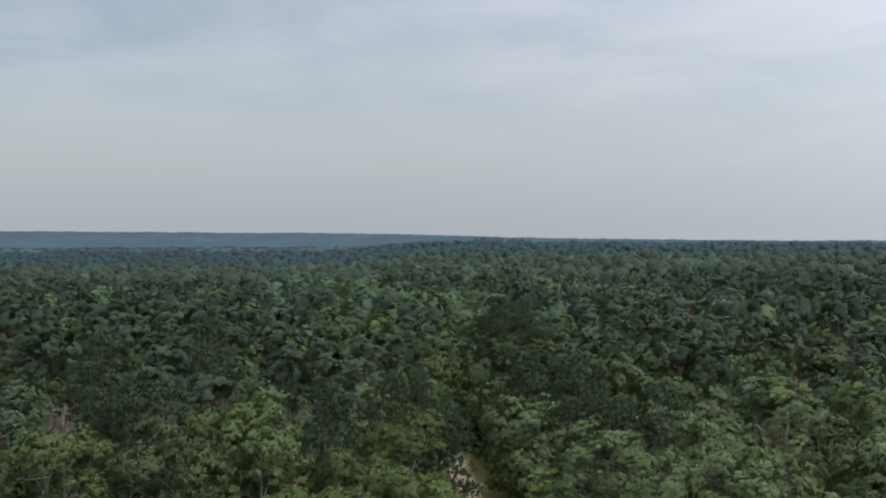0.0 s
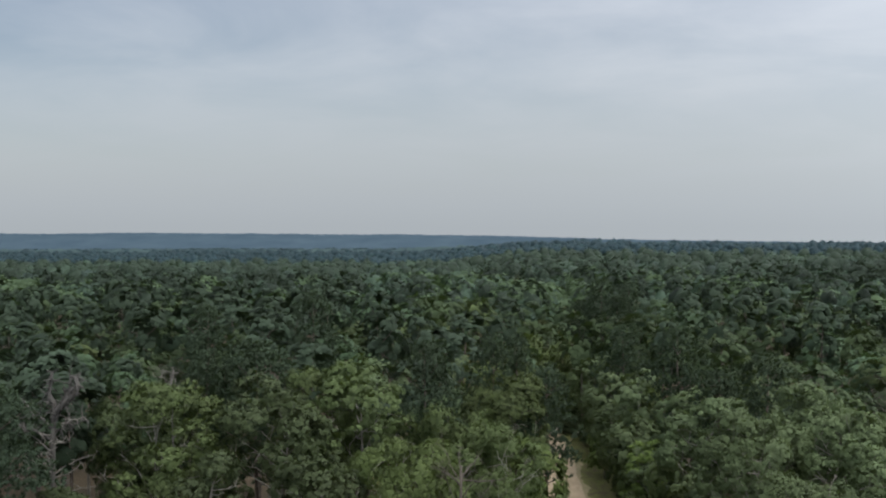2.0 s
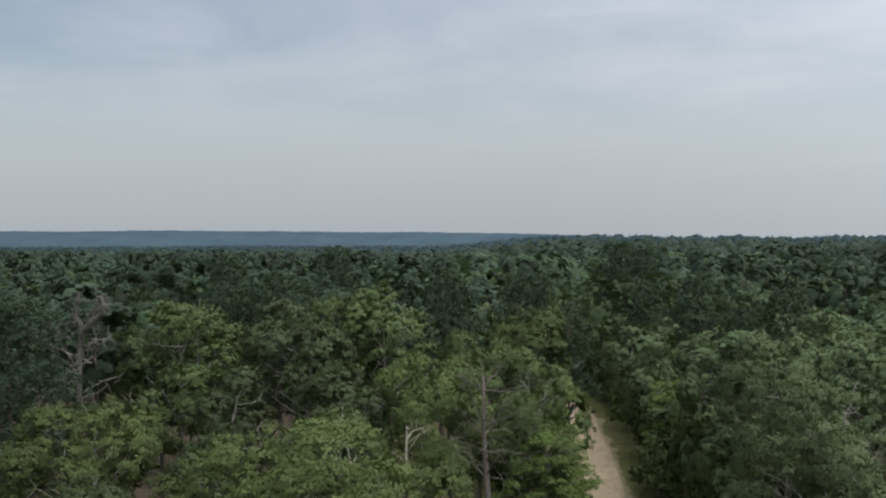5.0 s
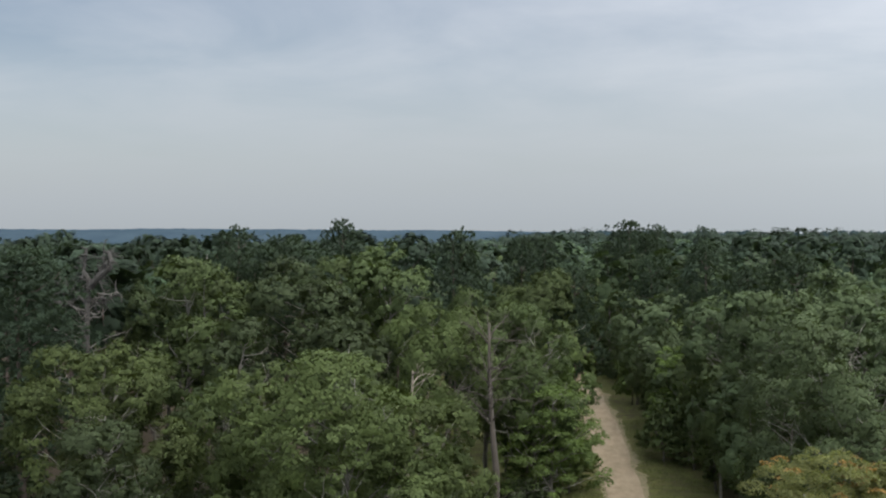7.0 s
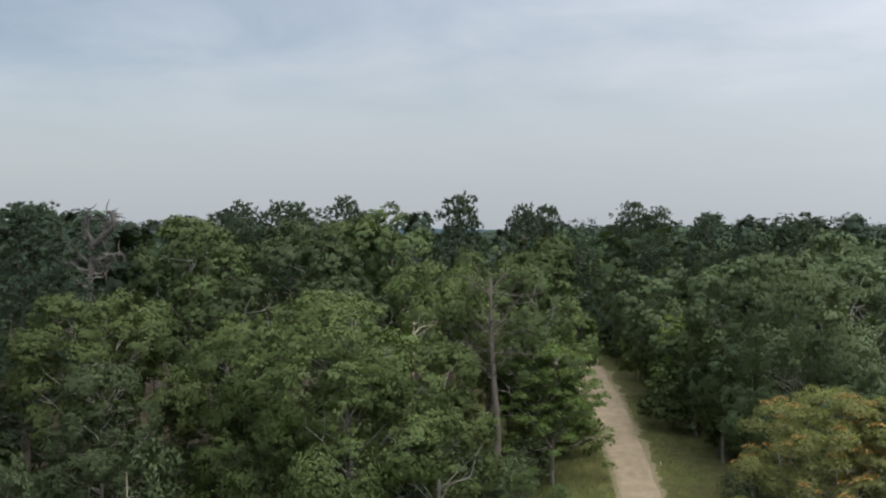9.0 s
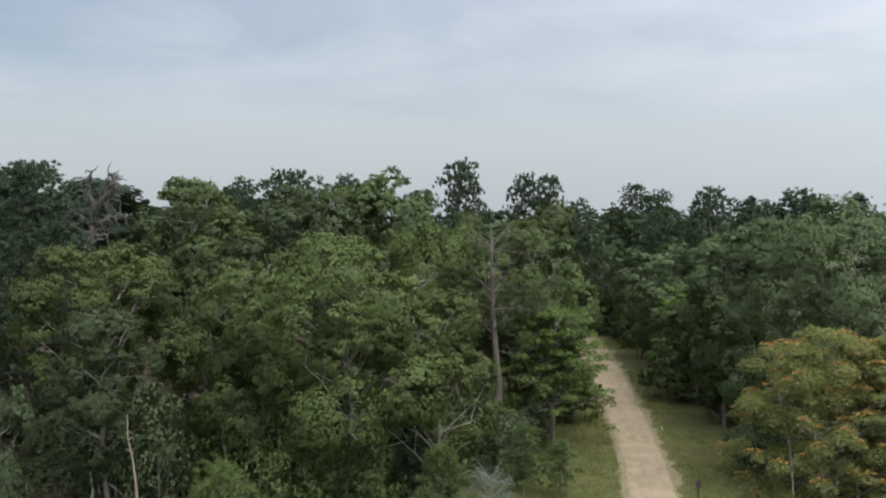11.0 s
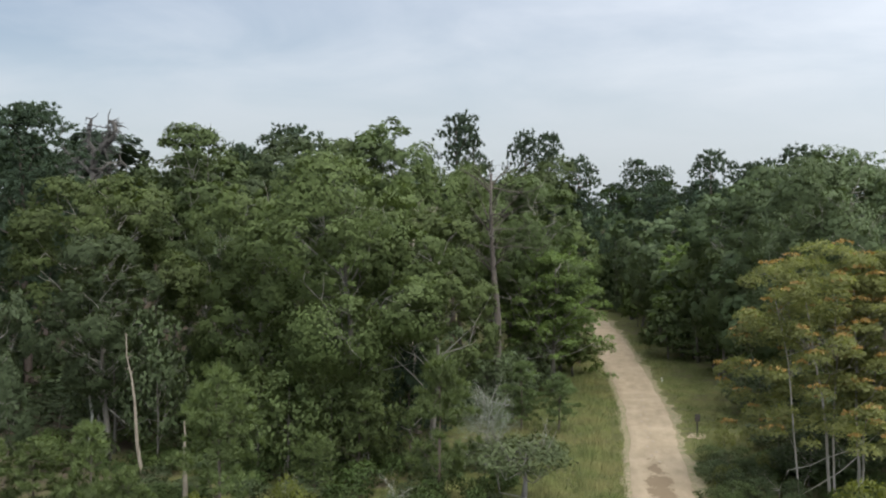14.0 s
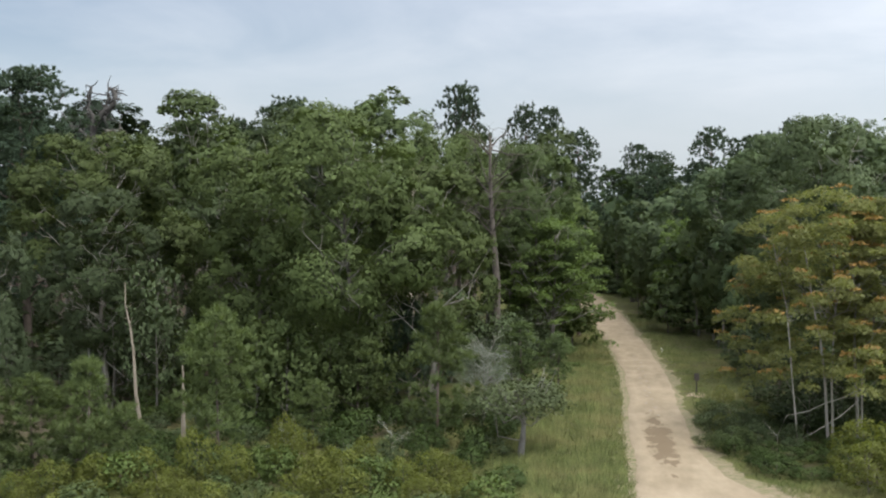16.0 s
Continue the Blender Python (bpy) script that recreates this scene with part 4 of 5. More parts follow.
rng = np.random.default_rng(77)
LEAVES = (OAK_COOL, OAK_COOL, MIDWAY_LEAF, OAK_COOL, None, MIDWAY_LEAF)
for x, y in wood_spots(rng, 64, 104, 6.3):
    if free(x, y, 6.3):
        # Left of this line: deeper leaf colours and more pines.
        deep_stand = x < -0.25 * y
        if rng.uniform() < (0.24 if deep_stand else 0.15) - 0.3 * stand(x, y):
            put(BACK_PINE[rng.integers(4)], x, y, rng.uniform(0.7, 1.0), rng.uniform(0.84, 1.04), rng.uniform(0, 360))
        else:
            put(MID_OAK[rng.integers(4)], x, y, rng.uniform(0.72, 0.98), rng.uniform(0.72, 1.06), rng.uniform(0, 360), leaf=(MIDWAY_DARK, OAK_DARK, MIDWAY_LEAF)[rng.integers(3)] if deep_stand else LEAVES[rng.integers(6)])
for x, y in wood_spots(rng, 104, 190, 6.9):
    if free(x, y, 6.9):
        z = float(fall(x, y))
        if rng.uniform() < (0.26 if x < -24 else 0.16) - 0.4 * stand(x, y):
            put(BACK_PINE[rng.integers(4)], x, y, rng.uniform(0.75, 1.1), rng.uniform(0.86, 1.08), rng.uniform(0, 360), z)
        else:
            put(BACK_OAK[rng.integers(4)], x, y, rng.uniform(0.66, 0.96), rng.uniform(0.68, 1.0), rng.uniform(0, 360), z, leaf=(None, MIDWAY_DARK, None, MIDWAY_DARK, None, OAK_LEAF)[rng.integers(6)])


# ---- the wood beyond, too many trees to count ----
def far_wood(name, y0, y1, gap, rings, sides, count, length, label, seed, mats):
    """mats: leaf, leaf of darker trees, needle."""
    rng = np.random.default_rng(seed)
    heaps = [[] for _ in mats]
    for x, y in wood_spots(rng, y0, y1, gap):
        k = stand(x, y)
        pine = rng.uniform() < 0.34 - 0.45 * k
        which = 2 if pine else (0 if rng.uniform() < 0.55 + 0.5 * k else 1)
        high = rng.uniform(14.5, 18.0) + (0.8 if x > 0 else 0.0) if pine else rng.uniform(10.8, 15.8) + 1.2 * k
        reach = gap * (rng.uniform(0.40, 0.56) if pine else rng.uniform(0.48, 0.74))
        spot, base, peak = np.array([x, y, fall(x, y)]), high * (0.74 if pine else 0.66), 0.95 if pine else 1.0
        if count > 100:
            v, f, soft = core_crown(rng, high * 0.86, reach * 0.55, base, rings, sides, peak)
            heaps[which].append((v + spot, f, soft))
            (v, f, soft), c = lobed_crown(rng, high, reach, high * 0.45, 9, 3, 3, count // 81, length * (0.8 if pine else 1.0), 0.0, 0.85, 0.72)
            heaps[which].append((v + spot, f, soft))
            continue
        v, f, soft = core_crown(rng, high * (0.94 if count else 1.0), reach * 0.78, base, rings, sides, peak)
        heaps[which].append((v + spot, f, soft))
        if count:
            v, f, soft = dome_crown(rng, high, reach, base, count, length * (0.75 if pine else 1.0), peak)
            heaps[which].append((v + spot, f, soft))
    for heap, mat in zip(heaps, mats):
        if heap:
            v, f = joined([(a, b) for a, b, c in heap])
            tagged(new(name, mesh(name, v, f, mat, soft=np.concatenate([c for a, b, c in heap]))), label, "woodland", kind="stuff")


# Each farther belt uses leaf colours with more of the haze mixed in.
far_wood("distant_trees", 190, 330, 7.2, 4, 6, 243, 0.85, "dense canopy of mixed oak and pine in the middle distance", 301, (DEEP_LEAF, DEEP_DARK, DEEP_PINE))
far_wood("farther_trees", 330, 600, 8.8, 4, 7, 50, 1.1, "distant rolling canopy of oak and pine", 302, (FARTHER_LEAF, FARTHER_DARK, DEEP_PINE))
far_wood("hazy_trees", 600, 900, 9.5, 4, 6, 7, 1.8, "far canopy of oak and pine, haze painted in as blue-green", 304, (FAR_LEAF, FAR_LEAF, FAR_PINE))
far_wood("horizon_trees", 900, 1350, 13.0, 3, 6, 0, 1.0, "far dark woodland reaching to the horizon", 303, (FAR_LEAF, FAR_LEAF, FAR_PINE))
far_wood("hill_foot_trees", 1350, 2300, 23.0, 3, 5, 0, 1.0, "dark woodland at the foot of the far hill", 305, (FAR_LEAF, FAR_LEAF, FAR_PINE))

ridge_rng = rng
rng = np.random.default_rng(306)
heap = []
for k in range(70):
    x, y = 30 + 560 * rng.uniform() ** 1.3, 1440 + rng.uniform(-60, 60)
    high = rng.uniform(11, 16) + (5 if 40 < x < 110 else 0)
    v, f, soft = core_crown(rng, high, rng.uniform(4, 8), high * 0.3, 4, 6, 0.8)
    heap.append((v + np.array([x, y, fall(x, y) + (6.5 if 40 < x < 110 else 2.5)]), f, soft))
v, f = joined([(a, b) for a, b, c in heap])
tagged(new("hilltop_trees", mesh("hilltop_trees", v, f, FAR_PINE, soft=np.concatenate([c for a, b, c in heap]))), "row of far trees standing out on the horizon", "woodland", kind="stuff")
rng = ridge_rng

# ---- understorey and forest edge ----
BUSH = [make_oak(70 + k, 5.0, 2.1, 0.1, 92, 19, 0.25, OAK_DARK, 7, True, "dense leafy young oak at the wood's edge", name="oak_sapling", flat=0.8, swollen=2.3, fork=3) for k in range(3)]
SHADE_BUSH = [make_oak(75 + k, 5.0, 2.1, 0.1, 40, 26, 0.43, OAK_LEAF, 4, False, "dense leafy young oak beside the shaded track", name="oak_sapling") for k in range(3)]
# Saplings on the left are dark-leaved: the pines' shade is in their colour.
for x, y in wood_spots(rng, 43, 55, 3.6):
    if -36 < x < -4.5 and not (-34 < x < -23.5 and y < 59) and not (x > -7.5 and y < 58):
        put(BUSH[rng.integers(3)], x, y, rng.uniform(0.75, 1.25), rng.uniform(0.6, 1.5), rng.uniform(0, 360), leaf=(OAK_LEAF, OAK_YELLOW, OAK_YELLOW)[rng.integers(3)] if x > -17 else (None, OAK_DARK)[rng.integers(2)])
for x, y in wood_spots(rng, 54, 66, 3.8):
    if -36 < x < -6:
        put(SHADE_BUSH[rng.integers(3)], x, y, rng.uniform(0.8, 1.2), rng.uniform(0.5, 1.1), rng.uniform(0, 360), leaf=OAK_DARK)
for x, y in wood_spots(rng, 46, 140, 4.2):
    off = x - road_x(y)
    edge = 6.6 if y < 62 else 5.6 if y < 85 else 3.6
    if edge < off < edge + 6 or (y > 74 and -7.5 < off < (-5.6 if 88 < y < 118 else -3.9)):
        put((SHADE_BUSH if y > 70 else BUSH)[rng.integers(3)], x, y, rng.uniform(0.7, 1.1), rng.uniform(0.5, 1.3), rng.uniform(0, 360), leaf=(OAK_LEAF, OAK_LEAF, OAK_YELLOW)[rng.integers(3)])


# leafy young oaks that close the wood's edge down to the grass beside the track
for k, y in enumerate(np.arange(71.0, 131.0, 3.1)):
    edge = float(np.interp(y, (70, 78, 86, 95, 101, 114, 123, 131), (10.6, 10.0, 9.2, 8.2, 7.9, 7.7, 6.8, 5.8)))
    put(MID_OAK[k % 4], edge + rng.uniform(-0.3, 0.7), y, rng.uniform(0.5, 0.66), rng.uniform(0.58, 0.76), rng.uniform(0, 360), -1.3, leaf=(OAK_COOL, OAK_LEAF, OAK_COOL)[k % 3])


for x in np.arange(-4, 14, 2.4):
    put(SHADE_BUSH[rng.integers(3)], x, 140.5 + rng.uniform(-1, 1.5), rng.uniform(1.1, 1.5), rng.uniform(1.2, 1.9), rng.uniform(0, 360))
    put(SHADE_BUSH[rng.integers(3)], x + 1, 145.0 + rng.uniform(-1, 1.5), rng.uniform(1.2, 1.6), rng.uniform(1.8, 2.6), rng.uniform(0, 360))


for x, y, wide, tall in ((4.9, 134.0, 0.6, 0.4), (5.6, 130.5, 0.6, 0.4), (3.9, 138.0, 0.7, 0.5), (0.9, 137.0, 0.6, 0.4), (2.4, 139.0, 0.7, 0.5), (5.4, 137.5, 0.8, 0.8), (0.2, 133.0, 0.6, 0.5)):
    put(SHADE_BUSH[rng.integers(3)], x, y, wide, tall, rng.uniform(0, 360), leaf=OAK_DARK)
for x, y in wood_spots(rng, 56, 70, 3.0):
    if -8 < x < -2.5:
        put(BUSH[rng.integers(3)], x, y, rng.uniform(0.6, 0.9), rng.uniform(0.35, 0.75), rng.uniform(0, 360))
for x, y in wood_spots(rng, 43.5, 62, 2.6):
    if 9.4 < x < 20:
        put(BUSH[rng.integers(3)], x, y, rng.uniform(0.55, 0.9), rng.uniform(0.25, 0.6), rng.uniform(0, 360))


# Young oaks in wood shade get it through the dark leaf colour.
for x, y, wide, tall in ((-3.3, 66.0, 0.9, 0.6), (-3.4, 63.2, 0.8, 0.5), (-2.6, 70.3, 0.9, 0.7), (-1.2, 75.5, 0.9, 0.9), (-4.2, 61.0, 0.8, 0.6), (-11.4, 42.4, 0.75, 0.95), (-9.7, 42.8, 0.7, 0.85), (-8.3, 43.3, 0.7, 0.95), (-12.9, 43.2, 0.7, 0.9), (-13.8, 46.6, 0.9, 1.15), (-11.9, 46.2, 0.85, 1.35), (-10.4, 45.6, 0.8, 0.95), (-7.6, 46.8, 0.8, 1.3), (-15.9, 46.8, 0.8, 1.0), (-6.2, 56.0, 0.9, 1.05), (-4.6, 56.6, 0.8, 0.85), (-3.1, 57.4, 0.8, 0.75), (-6.6, 52.6, 0.8, 0.9), (-26.6, 54.0, 0.9, 0.35), (-28.8, 52.2, 0.9, 0.3), (-25.2, 50.5, 0.9, 0.35), (-31.0, 54.5, 0.9, 0.35), (-27.5, 57.5, 1.0, 0.5)):
    put(BUSH[rng.integers(3)], x, y, wide, tall, rng.uniform(0, 360), leaf=OAK_DARK if -6.5 < x < -3 and y > 55 or x < -20 else (OAK_BRIGHT, OAK_YELLOW)[rng.integers(2)])


# ---- young pines ----
YOUNG = [make_pine(80 + k, 5.0, 1.5, 1.15, 62, 6, 22, 0.29, PINE_YOUNG, 18, "bushy light green young pine in the clearing", name="young_pine", own_limbs=True, cone=True, fine=0.075) for k in range(3)]
YOUNG_PINES = [
    (-11.9, 35.3, 5.7, 1.6, 0), (-15.0, 31.9, 4.3, 1.1, 50), (-17.0, 32.0, 3.7, 1.5, 100), (-0.6, 54.2, 3.1, 1.1, 150), (-2.5, 54.6, 3.6, 1.2, 200),
    (-4.8, 39.7, 5.6, 1.5, 250), (-8.5, 42.5, 4.6, 1.5, 300), (-18.3, 31.6, 3.4, 1.2, 350), (-13.9, 32.2, 2.8, 0.9, 40), (-6.9, 46.0, 5.2, 1.4, 80),
    (-16.1, 33.4, 3.3, 1.2, 70), (-19.6, 33.6, 3.4, 1.3, 130), (-9.6, 39.6, 2.6, 0.9, 15), (-3.4, 54.6, 2.4, 0.8, 220),
]
for i, (x, y, high, reach, turn) in enumerate(YOUNG_PINES):
    put(YOUNG[i % 3], x, y, reach / 1.5, high / 5.0, turn, leaf=PINE_NEEDLE if i == 9 else PINE_LIGHT if i in (3, 4, 13) else None)


# ---- bare and broken trees ----
def make_dead(name, seed, x, y, high, reach, count, thick, mat, label, low=0.45, lean=0.0, twigs=5, curl=0.35, rise=0.5, stout=1.0):
    rng = np.random.default_rng(seed)
    ob = tagged(new(name), label, "dead tree", "bare trees")
    line = trunk_line(rng, high * 0.96, high * 0.010, 8)
    line[:, 0] += np.linspace(0, lean, 8)
    part("trunk", wood("trunk", [tube(line, np.linspace(thick * 1.2, thick * 0.22, 8), 8)], mat), ob)
    for i in range(count):
        z = high * rng.uniform(low, 0.95)
        s = np.array([np.interp(z, line[:, 2], line[:, 0]), np.interp(z, line[:, 2], line[:, 1]), z])
        ang = i * 2.39996 + rng.uniform(-0.4, 0.4)
        way = np.array([np.cos(ang), np.sin(ang), rise * rng.uniform(0.2, 1.6)])
        length = reach * rng.uniform(0.55, 1.1)
        pts = [s]
        for k in range(5):
            way = way + rng.normal(size=3) * curl
            way[2] = min(way[2], 1.2)
            pts.append(pts[-1] + way / np.linalg.norm(way) * length / 5)
        pts = np.array(pts)
        r = thick * stout * rng.uniform(0.16, 0.34)
        pieces = [tube(pts, np.linspace(r, r * 0.22, 6), 6)]
        for k in range(twigs):
            j = rng.integers(2, 6)
            d = unit(rng.normal(size=(1, 3)) + np.array([[0, 0, 0.4]]))[0] * length * rng.uniform(0.15, 0.4)
            q = pts[j] + d * 0.55 + rng.normal(size=3) * 0.08
            pieces.append(tube([pts[j], q, pts[j] + d], [r * 0.35, r * 0.24, r * 0.10], 4))
        part("limb", wood("limb", pieces, mat), ob)
    ob.matrix_basis = pose(x, y, -0.05)
    return ob


def make_snag(x, y):
    """A dead pine that forks near its top into two heavy crooked arms."""
    rng = np.random.default_rng(401)
    ob = tagged(new("dead_tree"), "dead pine forking into heavy crooked bare arms, painted dark as a silhouette", "dead tree", "bare trees")
    line = np.array([(-0.3, 0, -0.2), (-0.2, 0, 5), (0, 0, 10), (0.1, 0, 13.7)])
    part("trunk", wood("trunk", [tube(line, [0.24, 0.21, 0.18, 0.16], 8)], SILHOUETTE_WOOD), ob)
    arms = (([(0.1, 0, 13.5), (0.5, -0.1, 14.4), (1.0, -0.2, 15.0), (1.5, -0.2, 15.4), (1.62, -0.1, 15.9), (1.5, 0, 16.4), (1.2, 0, 16.5)], 0.16),
            ([(0.15, 0, 13.6), (0.1, 0.2, 14.6), (-0.3, 0.3, 15.2), (-0.25, 0.3, 15.9), (0.0, 0.3, 16.6)], 0.11),
            ([(0.5, -0.1, 14.4), (0.85, 0.4, 14.8), (0.75, 0.5, 15.4), (0.45, 0.5, 15.6)], 0.08),
            ([(0.1, 0, 13.2), (-0.7, 0.2, 13.9), (-1.3, 0.1, 14.1), (-1.9, 0.3, 14.9)], 0.07),
            ([(0.0, 0, 12.6), (-0.9, -0.3, 13.3), (-1.5, -0.3, 13.2), (-2.2, -0.2, 13.8)], 0.06),
            ([(0.1, 0, 13.0), (0.8, 0.2, 13.6), (1.3, 0.2, 13.5), (1.9, 0.2, 13.9)], 0.05),
            ([(1.0, -0.2, 15.0), (1.2, -0.1, 15.7), (1.05, -0.1, 16.2)], 0.06))
    for pts, r in arms:
        pts = np.array(pts)
        pts[1:] += rng.normal(size=(len(pts) - 1, 3)) * 0.07
        pieces = [tube(pts, np.linspace(r * 1.6, r * 0.75, len(pts)), 6)]
        for k in range(len(pts) * 7):
            j = rng.uniform(0.6, len(pts) - 1)
            foot = np.array([np.interp(j, range(len(pts)), pts[:, c]) for c in range(3)])
            d = unit(rng.normal(size=(1, 3)) + np.array([[0, 0, -0.1]]))[0] * rng.uniform(0.25, 0.95)
            bend = foot + d * 0.5 + rng.normal(size=3) * 0.12
            pieces.append(tube([foot, bend, foot + d + rng.normal(size=3) * 0.1], [0.045, 0.036, 0.018], 4))
        part("limb", wood("limb", pieces, SILHOUETTE_WOOD), ob)
    for k in range(22):
        z, ang = rng.uniform(7.0, 13.4), k * 2.39996
        way = np.array([np.cos(ang), np.sin(ang), rng.uniform(-0.2, 0.6)])
        pts = [np.array([0.0, 0.0, z])]
        for j in range(6):
            way = way + rng.normal(size=3) * 0.45
            pts.append(pts[-1] + unit(way[None])[0] * rng.uniform(0.3, 0.55))
        pieces = [tube(np.array(pts), np.linspace(0.06, 0.02, 7), 5)]
        for j in range(6):
            p = pts[rng.integers(2, 7)]
            d = unit(rng.normal(size=(1, 3)))[0] * rng.uniform(0.3, 0.9)
            pieces.append(tube([p, p + d * 0.5 + rng.normal(size=3) * 0.1, p + d], [0.03, 0.022, 0.01], 4))
        part("limb", wood("limb", pieces, DEAD_WOOD), ob)
    ob.matrix_basis = pose(x, y, 0) @ Matrix.Diagonal((1, 1, 1.035, 1))


make_snag(-29.85, 64.0)
make_dead("dead_tree", 402, -21.9, 65.0, 17.6, 0.9, 9, 0.10, DEAD_WOOD, "thin bare dead spire standing among oak leaves", 0.7, 0.2, 3)
make_dead("dead_tree", 403, -20.2, 64.0, 13.2, 1.5, 10, 0.16, DEAD_WOOD, "small bare grey snag with short branches", 0.5, 0.0, 3)
make_dead("dead_tree", 404, -30.2, 86.0, 15.2, 2.6, 34, 0.11, DEAD_WOOD, "silvery bare tree with many fine twigs", 0.5, 0.0, 9, 0.3, 0.9)
make_dead("dead_tree", 405, -4.2, 56.9, 13.9, 2.9, 30, 0.24, SNAG_BARK, "tall grey-brown dead pine trunk with bare upright branches", 0.55, 0.25, 8, 0.2, 1.2, 0.6)
make_dead("dead_tree", 406, -7.6, 53.2, 11.8, 1.7, 6, 0.19, BLEACHED, "broken bleached trunk forking into pale arms", 0.78, -0.1, 3, 0.25, 1.3)
make_dead("dead_tree", 407, 23.8, 76.0, 15.4, 2.8, 36, 0.12, SNAG_BARK, "bare brown-grey tree with spreading twigs", 0.6, 0.0, 9, 0.4, 0.7)
make_dead("dead_tree", 408, -14.75, 46.0, 6.0, 0.3, 2, 0.17, BLEACHED, "pale broken trunk leaning in the foliage", 0.6, -0.5, 2)
make_dead("dead_pole", 409, -17.2, 41.6, 6.4, 0.4, 3, 0.085, BLEACHED, "slim bleached leaning dead stem", 0.6, -0.75, 1)
make_dead("dead_pole", 410, -14.2, 38.0, 3.4, 0.25, 2, 0.11, BLEACHED, "short broken dead stem at the clearing", 0.6, 0.1, 1)
make_dead("bare_bush", 413, -9.9, 36.4, 1.3, 0.9, 14, 0.035, GREY_BARK, "small silvery bare shrub in the clearing", 0.1, 0.15, 7, 0.3, 1.0)
make_dead("bare_bush", 414, -6.2, 37.8, 1.1, 0.9, 14, 0.03, GREY_BARK, "low bare shrub with pale crooked twigs", 0.1, -0.1, 7, 0.35, 0.7)
make_dead("dead_tree", 412, -21.3, 45.2, 7.9, 1.3, 6, 0.075, GREY_BARK, "slender pale bare stem among the oaks", 0.5, 0.2, 5, 0.25, 1.0)
GREY_BUSH = make_dead("bare_bush", 411, -3.6, 44.9, 3.4, 1.5, 60, 0.05, GREY_BARK, "grey leafless bush with tangled fine twigs", 0.05, 0.2, 12, 0.28, 0.75)

haze_rng = np.random.default_rng(412)
d = unit(haze_rng.normal(size=(1500, 3)))
d[:, 2] = np.abs(d[:, 2])
at = d * haze_rng.uniform(0.35, 1.0, 1500)[:, None] ** 0.6 * np.array([1.5, 1.3, 2.2]) * (0.8 + 0.25 * np.sin(d[:, :1] * 7 + 1) * np.sin(d[:, 1:2] * 6)) + np.array([0, 0, 1.7])
v, f, soft = spikes(haze_rng, at, d + haze_rng.normal(size=d.shape) * 0.6 + np.array([0, 0, 0.3]), 0.34, 0.008, np.tile((0.0, -0.5, 0.8), (1500, 1)))
part("twig_tangle", mesh("twig_tangle", v, f, GREY_TWIG), GREY_BUSH, "fine silvery twigs")["kind"] = "stuff"

# ---- trees of heaven beside the track: pale stems, yellowing leaves, orange seed clusters ----
def make_heaven(seed, x, y, high, reach, shift, stems):
    """stems: foot and top of each slim stem, beside the tree's middle."""
    rng = np.random.default_rng(seed)
    ob = tagged(new("tree_of_heaven"), "yellow-green tree with orange seed heads and slim pale stems", "tree", "trees of heaven")
    (v, f, soft), ends = layer_crown(rng, high, reach, 3.1, 300, 190, 0.14, 0.40, (0.055, 0.155))
    shift = np.array([*shift, 0.0])
    v, ends = v + shift, ends + shift
    for x0, y0, x1, y1, thick in stems:
        foot, top = np.array([x0, y0, -0.2]), np.array([x1, y1, high * 0.84])
        line = foot + (top - foot) * np.linspace(0, 1, 7)[:, None] ** np.array([1.8, 1.8, 1.0]) + rng.normal(size=(7, 3)) * 0.05
        part("stem", wood("stem", [tube(line, np.linspace(thick, thick * 0.35, 7), 7)], PALE_BARK), ob, "slim pale grey stem")
        for arm in limbs_to(rng, ends[(ends[:, 2] > 5.2) & (ends[:, 2] < high * 0.86)], line, thick * 0.30, 7, 0.15, 2):
            part("limb", wood("limb", [arm], PALE_BARK), ob)
    part("crown", mesh("crown", v, f, HEAVEN_LEAF, soft=soft), ob)
    outer = 0.5 * ends[:, 2] / high + np.hypot(ends[:, 0] - shift[0], ends[:, 1] - shift[1]) / reach
    spots = ends[np.argsort(-outer + rng.uniform(0, 0.6, len(ends)))[:84]]
    who = np.repeat(np.arange(len(spots)), 26)
    n = len(who)
    r, a = np.sqrt(rng.uniform(0, 1, n)), rng.uniform(0, 2 * np.pi, n)
    d = np.stack([r * np.cos(a), r * np.sin(a), 0.34 * (1 - r * r) + 0.10 * rng.uniform(0, 1, n)], 1)
    p = shift + (spots[who] - shift) * np.array([1.06, 1.06, 1.0]) + np.array([0, 0, 0.04 * reach]) + d * np.array([0.34, 0.34, 0.30]) * rng.uniform(0.6, 1.3, len(spots))[who][:, None]
    sv, sf = sprays(rng, p, np.array([0, -0.2, 1.0]) + 0.8 * rng.normal(size=d.shape), 0.14, 0.09)
    part("seed_head", mesh("seed_head", sv, sf, SEED), ob, "orange papery seed heads")["kind"] = "stuff"
    ob.matrix_basis = pose(x, y, 0)
    return ob


